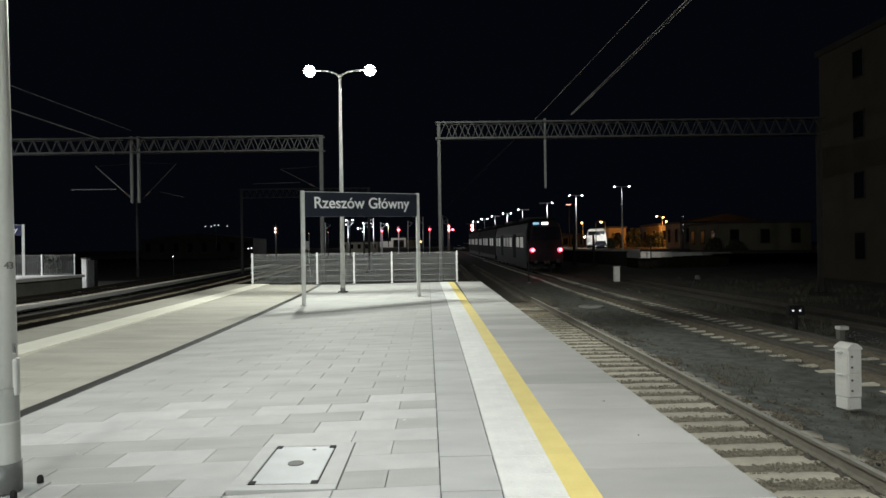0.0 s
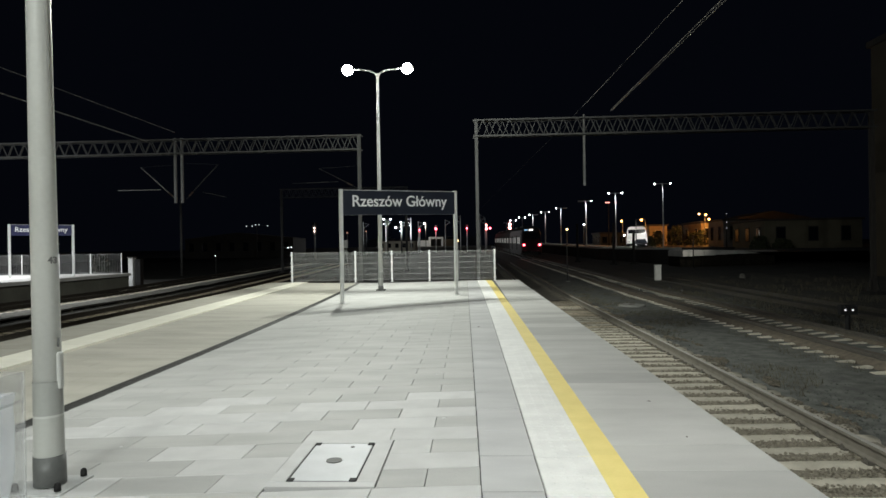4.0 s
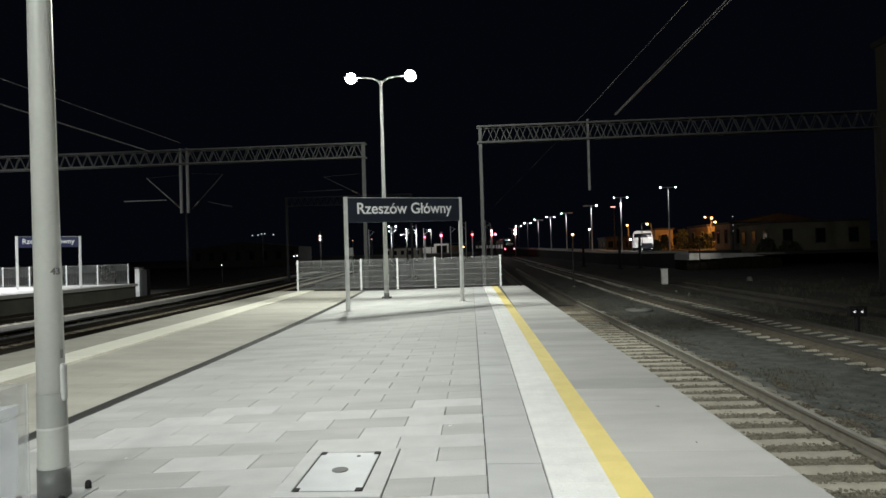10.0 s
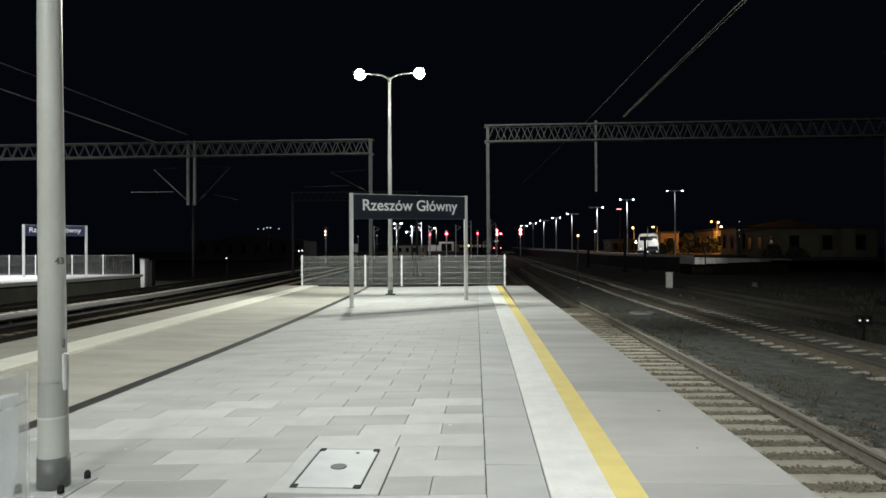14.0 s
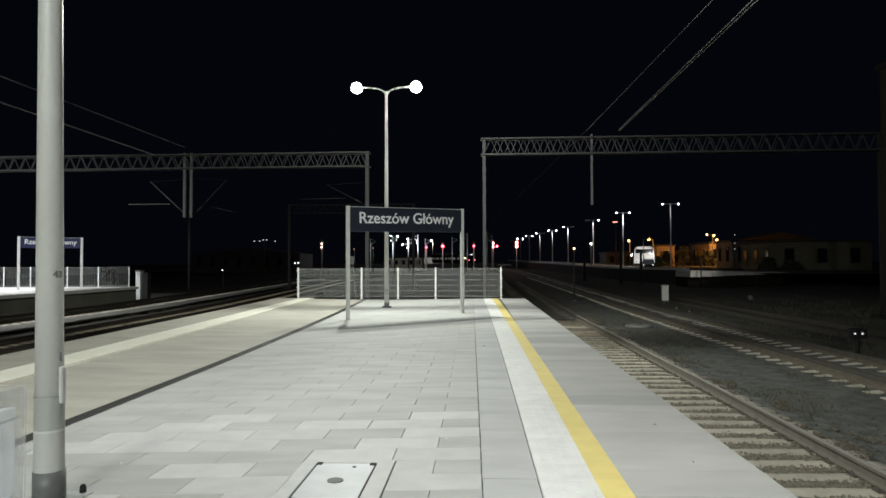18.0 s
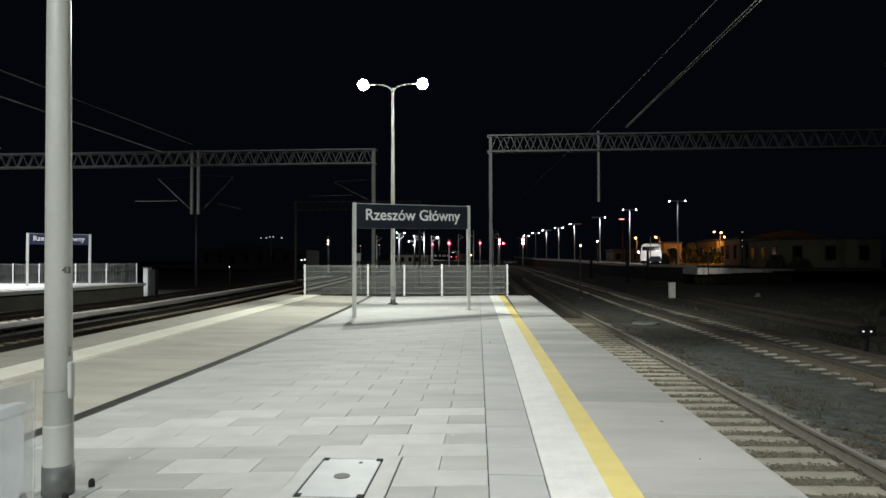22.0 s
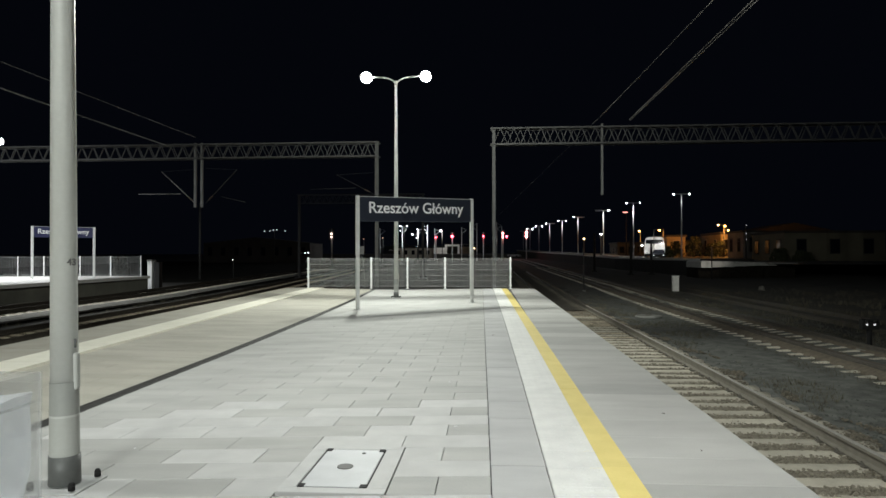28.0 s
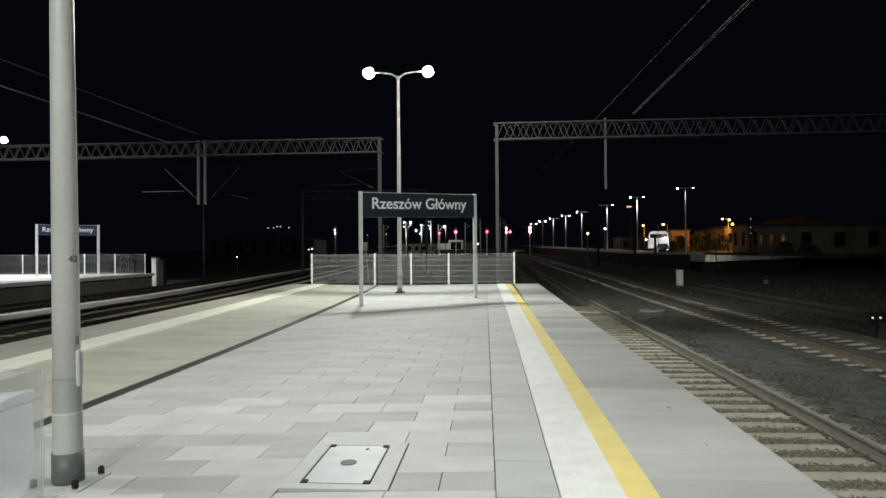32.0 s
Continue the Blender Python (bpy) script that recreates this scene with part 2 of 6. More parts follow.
M_DRAIN = mat("drain_grate_steel", (0.075, 0.075, 0.07), (0.045, 0.045, 0.042), 0.6, 0.3, scale=9, fine=80)
M_COVER = mat("manhole_plate", (0.54, 0.55, 0.565), (0.45, 0.46, 0.475), 0.55, 0.0, scale=5, fine=120, bump=0.25)
M_COVER_FRAME = mat("manhole_frame", (0.58, 0.58, 0.57), (0.49, 0.49, 0.48), 0.7, 0.0, scale=6, fine=120)
M_NAVY = mat("sign_navy", (0.020, 0.025, 0.038), (0.016, 0.020, 0.031), 0.42, scale=3, fine=30, bump=0.02)
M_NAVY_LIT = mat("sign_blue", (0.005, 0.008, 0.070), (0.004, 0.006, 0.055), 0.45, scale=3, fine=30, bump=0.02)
M_LETTER = mat("sign_white_letters", (0.88, 0.89, 0.89), (0.82, 0.83, 0.83), 0.5, bump=0.0)
M_MARK = mat("grey_stencil", (0.20, 0.20, 0.19), (0.15, 0.15, 0.145), 0.6, bump=0.0)
M_FENCE = mat("fence_white_steel", (0.74, 0.75, 0.74), (0.64, 0.65, 0.64), 0.45, 0.1, scale=6, fine=50, bump=0.03)
M_FENCE_WIRE = mat("fence_wire_zinc", (0.50, 0.51, 0.50), (0.40, 0.41, 0.40), 0.45, 0.2, scale=6, fine=50, bump=0.03)
M_WIRE = mat("copper_wire_weathered", (0.29, 0.28, 0.265), (0.20, 0.19, 0.175), 0.5, 0.3, bump=0.0)
M_CABINET = mat("cabinet_plastic", (0.84, 0.83, 0.78), (0.7, 0.69, 0.64), 0.5, scale=5, fine=40, bump=0.08)
M_CAB_SEAM = mat("cabinet_seam", (0.10, 0.10, 0.09), (0.07, 0.07, 0.06), 0.6)
M_BRIGHT = mat("bright_metal", (0.82, 0.82, 0.80), (0.7, 0.7, 0.7), 0.25, 0.8)
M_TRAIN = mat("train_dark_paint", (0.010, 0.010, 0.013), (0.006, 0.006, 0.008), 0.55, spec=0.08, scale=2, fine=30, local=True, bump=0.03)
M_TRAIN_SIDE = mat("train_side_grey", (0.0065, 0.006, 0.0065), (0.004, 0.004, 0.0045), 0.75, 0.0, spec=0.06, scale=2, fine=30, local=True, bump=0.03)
M_TRAIN_ROOF = mat("train_roof", (0.020, 0.019, 0.019), (0.012, 0.012, 0.012), 0.8, local=True)
M_GLASS_DARK = mat("dark_glass", (0.010, 0.012, 0.016), (0.008, 0.009, 0.012), 0.08, bump=0.0, local=True)
M_TYRE = mat("wheel_black", (0.02, 0.02, 0.02), (0.012, 0.012, 0.012), 0.7, local=True)
M_VAN = mat("bus_white_paint", (0.75, 0.76, 0.76), (0.66, 0.67, 0.67), 0.35, scale=2, fine=30, bump=0.02)
M_WALL_OCHRE = mat("ochre_render", (0.34, 0.26, 0.16), (0.23, 0.17, 0.10), 0.9, scale=0.6, fine=18, bump=0.2)
M_WALL_BROWN = mat("brown_render", (0.20, 0.15, 0.10), (0.13, 0.10, 0.07), 0.9, scale=0.5, fine=15, bump=0.2)
M_WALL_PALE = mat("pale_render", (0.50, 0.47, 0.38), (0.38, 0.35, 0.28), 0.9, scale=0.6, fine=18, bump=0.2)
M_ROOF = mat("dark_roof_felt", (0.05, 0.045, 0.04), (0.03, 0.028, 0.025), 0.9, scale=1, fine=20)
M_FOLIAGE = mat("dark_foliage", (0.045, 0.055, 0.022), (0.02, 0.026, 0.012), 0.9, scale=3, fine=20, island=0.3)
# foliage copy darkened so the bush stays black under the platform lamps
M_FOLIAGE_DARK = mat("dimmed_foliage", (0.014, 0.016, 0.010), (0.008, 0.009, 0.006), 0.95, scale=3, fine=20, island=0.3, spec=0.1)
M_WALL_DARK = mat("dark_brown_render", (0.088, 0.072, 0.048), (0.056, 0.046, 0.030), 0.9, scale=0.6, fine=18, bump=0.2)
M_BARK = mat("bark", (0.09, 0.07, 0.05), (0.05, 0.04, 0.03), 0.9, scale=6, fine=40)
M_CLEAR = clear_plastic("clear_acrylic", (0.62, 0.62, 0.61), 0.17)
M_BAG = clear_plastic("white_film_bag", (0.93, 0.95, 0.99), 0.60)
M_EDGE = clear_plastic("acrylic_edge", (0.70, 0.71, 0.71), 0.22)
G_LED = glow("led_lens", (1.0, 1.0, 0.96), 60)
G_LED_FAR = glow("far_led_lens", (0.95, 0.98, 1.0), 14)
G_SODIUM = glow("sodium_lens", (1.0, 0.50, 0.17), 6)
G_WARM = glow("warm_lens", (1.0, 0.70, 0.34), 3.2)
G_RED = glow("red_signal_lens", (1.0, 0.06, 0.10), 14)
G_RED_WHITE = glow("bright_red_lens", (1.0, 0.30, 0.30), 12)
G_TAIL = glow("tail_lamp_lens", (1.0, 0.05, 0.09), 5)
G_TAIL_CORE = glow("tail_lamp_core", (1.0, 0.45, 0.42), 10)
G_SIGNAL_WHITE = glow("signal_white_lens", (1.0, 0.97, 0.92), 6)
G_PINK = glow("pinkish_white_lens", (1.0, 0.74, 0.66), 3.0)
G_WARM_DIM = glow("dim_warm_lens", (1.0, 0.48, 0.30), 0.7)
G_DWARF = glow("dwarf_signal_lens", (0.95, 0.94, 1.0), 0.55)
G_SIGN = glow("red_sign_panel", (1.0, 0.35, 0.30), 1.6)
G_DISPLAY = glow("destination_display", (1.0, 0.86, 0.80), 2.2)
G_DISPLAY_BLUE = glow("blue_display", (0.35, 0.62, 0.85), 0.5)
# weak emission on the panes imitates pale reflections along the carriages
G_WINDOW = glow("faint_pane_glow", (0.80, 0.78, 0.74), 0.035)
G_WINDOW_BRIGHT = glow("brighter_pane_glow", (0.88, 0.86, 0.80), 0.10)
G_WINDOW_WARM = glow("lit_window", (1.0, 0.62, 0.25), 0.5)
G_YARD_DIM = glow("dim_yard_lamp", (0.92, 0.98, 1.0), 0.6)
G_YARD = glow("yard_white_lamp", (0.92, 0.98, 1.0), 2.2)


# ---- mesh helpers ----
def add_box(bm, x0, x1, y0, y1, z0, z1, m=None):
    v = [bm.verts.new((x, y, z)) for x in (x0, x1) for y in (y0, y1) for z in (z0, z1)]
    for q in ((0, 1, 3, 2), (4, 6, 7, 5), (0, 4, 5, 1), (2, 3, 7, 6), (0, 2, 6, 4), (1, 5, 7, 3)):
        bm.faces.new([v[i] for i in q])
    if m is not None:
        for p in v:
            p.co = m @ p.co
    return v


def add_chamfer_box(bm, x0, x1, y0, y1, z0, z1, c=0.006):
    """A box whose upper edges are worn off; no lower face."""
    low = [bm.verts.new(p) for p in ((x0, y0, z0), (x1, y0, z0), (x1, y1, z0), (x0, y1, z0))]
    mid = [bm.verts.new(p) for p in ((x0, y0, z1 - c), (x1, y0, z1 - c), (x1, y1, z1 - c), (x0, y1, z1 - c))]
    top = [bm.verts.new(p) for p in ((x0 + c, y0 + c, z1), (x1 - c, y0 + c, z1), (x1 - c, y1 - c, z1), (x0 + c, y1 - c, z1))]
    for a, b in ((low, mid), (mid, top)):
        for i in range(4):
            j = (i + 1) % 4
            bm.faces.new((a[i], a[j], b[j], b[i]))
    bm.faces.new(top)


def add_tube(bm, p0, p1, r0, r1=None, seg=10, caps=True):
    p0, p1 = Vector(p0), Vector(p1)
    r1 = r0 if r1 is None else r1
    q = (p1 - p0).to_track_quat("Z", "Y")
    rings = []
    for p, r in ((p0, r0), (p1, r1)):
        rings.append([bm.verts.new(p + q @ Vector((r * math.cos(2 * math.pi * i / seg), r * math.sin(2 * math.pi * i / seg), 0))) for i in range(seg)])
    for i in range(seg):
        j = (i + 1) % seg
        f = bm.faces.new((rings[0][i], rings[0][j], rings[1][j], rings[1][i]))
        f.smooth = seg > 6
    if caps:
        bm.faces.new(rings[0][::-1])
        bm.faces.new(rings[1])


def add_beam(bm, p0, p1, w, h):
    p0, p1 = Vector(p0), Vector(p1)
    d = p1 - p0
    q = d.to_track_quat("Z", "Y")
    add_box(bm, -w / 2, w / 2, -h / 2, h / 2, 0, d.length, Matrix.Translation(p0) @ q.to_matrix().to_4x4())


def add_ball(bm, c, r, u=12, v=8, squash=1.0):
    made = bmesh.ops.create_uvsphere(bm, u_segments=u, v_segments=v, radius=r, matrix=Matrix.Translation(c) @ Matrix.Diagonal((1, 1, squash, 1)))
    for p in made["verts"]:
        for f in p.link_faces:
            f.smooth = True


def add_profile(bm, pts, a, b, smooth=False):
    """A closed outline in x, z carried from y = a to y = b."""
    r0 = [bm.verts.new((x, a, z)) for x, z in pts]
    r1 = [bm.verts.new((x, b, z)) for x, z in pts]
    n = len(pts)
    for i in range(n):
        f = bm.faces.new((r0[i], r0[(i + 1) % n], r1[(i + 1) % n], r1[i]))
        f.smooth = smooth
    bm.faces.new(r0[::-1])
    bm.faces.new(r1)


def bevelled(bm, width=0.01, segments=2):
    bmesh.ops.bevel(bm, geom=list(bm.edges), offset=width, segments=segments, affect="EDGES", profile=0.6)
    return bm


def mesh_of(name, bm, material):
    bmesh.ops.recalc_face_normals(bm, faces=bm.faces)
    me = bpy.data.meshes.new(name)
    bm.to_mesh(me)
    bm.free()
    me.materials.append(material)
    return me


def part(name, bm, material, parent, label=""):
    ob = new(name, mesh_of(name, bm, material))
    ob.parent = parent
    return tagged(ob, label) if label else ob


def piece(name, me, parent, m):
    ob = new(name, me)
    ob.parent = parent
    ob.matrix_basis = m
    return ob


def thing(name, label, category, at=None, group="", kind=""):
    ob = new(name)
    ob.empty_display_size = 0.2
    if at is not None:
        ob.matrix_basis = at
    return tagged(ob, label, category, group, kind)


def structure(name, bm, material, label=""):
    ob = new(name, mesh_of(name, bm, material))
    return tagged(ob, label, "", "", "structure")


def box_part(name, x0, x1, y0, y1, z0, z1, material, parent, label="", bevel=0.0):
    bm = bmesh.new()
    add_box(bm, x0, x1, y0, y1, z0, z1)
    if bevel:
        bevelled(bm, bevel)
    return part(name, bm, material, parent, label)


def tube_part(name, p0, p1, r0, material, parent, r1=None, label="", seg=12):
    bm = bmesh.new()
    add_tube(bm, p0, p1, r0, r1, seg)
    return part(name, bm, material, parent, label)


def beam_part(name, p0, p1, w, h, material, parent, label=""):
    bm = bmesh.new()
    add_beam(bm, p0, p1, w, h)
    return part(name, bm, material, parent, label)


def letters(name, text, size, material, parent, m, width=None):
    cu = bpy.data.curves.new(name, "FONT")
    cu.body, cu.size, cu.extrude, cu.align_x, cu.align_y = text, size, 0.004, "CENTER", "CENTER"
    cu.offset = 0.011 * size
    tmp = bpy.data.objects.new(name, cu)
    scene.collection.objects.link(tmp)
    bpy.context.view_layer.update()
    me = bpy.data.meshes.new_from_object(tmp.evaluated_get(bpy.context.evaluated_depsgraph_get()))
    bpy.data.objects.remove(tmp)
    xs = [v.co.x for v in me.vertices]
    k = width / (max(xs) - min(xs)) if width else 1.0
    for v in me.vertices:
        v.co.x *= k
    me.materials.clear()
    me.materials.append(material)
    ob = new(name, me)
    ob.parent = parent
    ob.matrix_basis = m
    return ob


# ---- levels ----
RAIL_Z, BED_Z = -0.86, -1.05


def rise(y):
    """The line climbs gently beyond the platform's end."""
    return 0.0117 * min(max(0.0, y - 35.0), 320.0)


def floor_z(x):
    """Paving falls towards the drain channel."""
    if x >= 0:
        return 0.0
    if x > -3.88:
        return 0.013 * x
    return min(0.02, -0.05 + 0.022 * (-3.88 - x))


def left_edge(y):
    return -7.30 - 0.073 * (y - 11.66)


def left_strip(y):
    return left_edge(y) + 1.52


def drain_x(y):
    """The drain bends away from the track towards the platform's end, shaped to fit the camera's view."""
    far = max(0.0, y - 9.0)
    return -3.68 - 0.0215 * (y - 5.9) - 0.012 * far - 0.0012 * far * far


def line_x(y):
    """Centre of the main line: straight past the platform, then a long bend to the left."""
    bend = min(max(0.0, y - 145.0), 190.0)
    return 8.45 - 0.0125 * max(0.0, y - 48.0) - 0.00093 * bend * bend - 0.353 * max(0.0, y - 335.0)


PLATFORM_END, PLATFORM_START = 27.1, -16.0

# ---- ground ----
bm = bmesh.new()
ys = [-400, -60, -18, 0, 10, 20, 30, 35, 45, 60, 80, 110, 150, 200, 260, 355, 600, 1500]
xs = [-1500, -200, -60, -30, -12, 0, 6, 12, 30, 60, 200, 1500]
grid = [[bm.verts.new((x, y, BED_Z - 0.05 + rise(y))) for x in xs] for y in ys]
for j in range(len(ys) - 1):
    for i in range(len(xs) - 1):
        bm.faces.new((grid[j][i], grid[j][i + 1], grid[j + 1][i + 1], grid[j + 1][i]))
structure("ground", bm, M_GROUND, "dark trodden earth and old ballast between the tracks")
# added dark sheet just above the ground, where it should look unlit
bm = bmesh.new()
bm.faces.new([bm.verts.new((x, y, BED_Z - 0.044 + rise(y))) for x, y in ((-75.0, 54.0), (-25.5, 54.0), (-20.5, 62.0), (-16.5, 80.0), (-11.0, 150.0), (-75.0, 150.0))])
structure("dark_ground_sheet", bm, M_GROUND_DIM, "near-black sheet laid over unlit ground beyond the second platform")

# ---- platform body ----
bm = bmesh.new()
y0, y1 = PLATFORM_START, PLATFORM_END
for seg_y in range(int(y0), int(y1), 3):
    a, b = seg_y, min(seg_y + 3, y1)
    ring = []
    for y in (a, b):
        x_left = left_edge(y) + 0.12
        ring.append([bm.verts.new((x, y, floor_z(x) - 0.014)) for x in (x_left, -6.2, -3.98, -3.78, 0.0, 1.62)])
    for i in range(5):
        bm.faces.new((ring[0][i], ring[0][i + 1], ring[1][i + 1], ring[1][i]))
    for x_at in (0, 5):
        lo = [bm.verts.new((ring[k][x_at].co.x, ring[k][x_at].co.y, -1.3)) for k in (0, 1)]
        bm.faces.new((ring[0][x_at], ring[1][x_at], lo[1], lo[0]))
for y in (y0, y1):
    v = [bm.verts.new(p) for p in ((left_edge(y) + 0.12, y, -0.02), (1.62, y, -0.02), (1.62, y, -1.3), (left_edge(y) + 0.12, y, -1.3))]
    bm.faces.new(v)
platform = structure("platform", bm, M_GROUT, "station platform of grey concrete pavers with dark joints")


def paving_tile_mesh(name, w, d, material, c=0.003, h=0.05, skew=0.0):
    bm = bmesh.new()
    add_chamfer_box(bm, -w / 2, w / 2, -d / 2, d / 2, -h, 0, c)
    for v in bm.verts:
        v.co.y += skew * v.co.x
    return mesh_of(name, bm, material)


# ---- tracks ----
def rail_outline():
    pts = [(0.036, 0.0), (0.036, -0.035), (0.010, -0.048), (0.008, -0.135), (0.070, -0.150), (0.070, -0.160)]
    return pts + [(-x, z) for x, z in reversed(pts)]


def sleeper_mesh(hs=(0.20, 0.22, 0.22, 0.17, 0.17, 0.22, 0.22, 0.20)):
    bm = bmesh.new()
    xs_ = (-1.3, -0.95, -0.55, -0.15, 0.15, 0.55, 0.95, 1.3)
    rings = []
    for x, h in zip(xs_, hs):
        rings.append([bm.verts.new((x, y, z)) for y, z in ((-0.14, -0.2), (-0.105, h - 0.225), (-0.085, h - 0.205), (0.085, h - 0.205), (0.105, h - 0.225), (0.14, -0.2))])
    for a, b in zip(rings, rings[1:]):
        for i in range(5):
            bm.faces.new((a[i], a[i + 1], b[i + 1], b[i]))
    for r in (rings[0], rings[-1]):
        bm.faces.new(r)
    return mesh_of("sleeper", bm, M_SLEEPER)


ME_SLEEPER = sleeper_mesh()


def worn_sleeper(seed):
    """A sleeper half sunk in dust: its edges wander, as stones lie against it."""
    bm = bmesh.new()
    rnd_ = random.Random(seed)
    n, rings = 14, []
    for i in range(n + 1):
        x = -1.3 + 2.6 * i / n
        bow = 0.048 * noise.noise((x * 1.3, seed * 7.1, 0.5))
        near, far = 0.092 + 0.042 * noise.noise((x * 2.6, seed * 3.3, 2.0)), 0.092 + 0.032 * noise.noise((x * 2.6, seed * 5.7, 6.0))
        top = 0.012 + 0.008 * noise.noise((x * 2.0, seed * 2.2, 9.0)) + rnd_.uniform(-0.002, 0.002)
        rings.append([bm.verts.new((x, y + bow, z)) for y, z in ((-0.15, -0.2), (-near - 0.03, top - 0.03), (-near, top - 0.004), (0.0, top), (far, top - 0.004), (far + 0.03, top - 0.03), (0.15, -0.2))])
    for a, b in zip(rings, rings[1:]):
        for i in range(6):
            f = bm.faces.new((a[i], a[i + 1], b[i + 1], b[i]))
            f.smooth = True
    for r in (rings[0], rings[-1]):
        bm.faces.new(r)
    return mesh_of("sleeper", bm, M_SLEEPER_NEAR)


ME_SLEEPERS_WORN = [worn_sleeper(k + 1) for k in range(6)]
ME_SLEEPER_FLAT = ME_SLEEPERS_WORN[0]


def clip_mesh():
    bm = bmesh.new()
    for s in (-1, 1):
        add_box(bm, s * 0.75 - 0.13, s * 0.75 + 0.13, -0.06, 0.06, 0.012, 0.034)
        for k in (-0.11, 0.11):
            add_tube(bm, (s * 0.75 + k, -0.03, 0.03), (s * 0.75 + k, 0.03, 0.06), 0.016, None, 6)
    return mesh_of("fastening", bm, M_RAIL)


ME_CLIP = clip_mesh()
ME_SLEEPER_FLAT_BROWN = ME_SLEEPER_FLAT.copy()
ME_SLEEPER_FLAT_BROWN.materials[0] = M_SLEEPER_BROWN
ME_SLEEPER_FLAT_DIM = ME_SLEEPER_FLAT.copy()
ME_SLEEPER_FLAT_DIM.materials[0] = M_SILT

ME_SLEEPER_DIM = ME_SLEEPER.copy()
ME_SLEEPER_DIM.materials[0] = M_SLEEPER_DIM
ME_SLEEPER_BROWN = ME_SLEEPER.copy()
ME_SLEEPER_BROWN.materials[0] = M_SLEEPER_BROWN
BED_NARROW = ((-2.6, -0.31), (-1.5, -0.210), (-0.75, -0.203), (0.0, -0.201), (0.62, -0.203), (0.90, -0.195), (1.10, -0.20), (1.26, -0.215), (1.42, -0.30))
BED_SILTED = ((-3.75, -0.240), (-3.0, -0.228), (-1.9, -0.210), (-1.36, -0.195), (-0.98, -0.200), (0.25, -0.205), (0.62, -0.182), (1.5, -0.215), (1.9, -0.235), (2.6, -0.26))
BED_BURIED = ((-2.6, -0.255), (-1.9, -0.22), (-1.5, -0.17), (-0.75, -0.165), (0.0, -0.165), (0.5, -0.165), (0.72, -0.19), (0.80, -0.225), (1.5, -0.215), (1.9, -0.235), (2.6, -0.255))
SHOULDER = ((1.22, -0.25), (1.32, -0.192), (1.6, -0.185), (2.1, -0.20), (2.35, -0.27))
SILT_LEFT = ((-1.02, -0.205), (-0.95, -0.135), (-0.82, -0.085), (-0.66, -0.085), (-0.40, -0.130), (-0.05, -0.150), (0.08, -0.230))
SILT_RIGHT = ((0.62, -0.205), (0.66, -0.120), (0.84, -0.100), (1.02, -0.150), (1.30, -0.235))


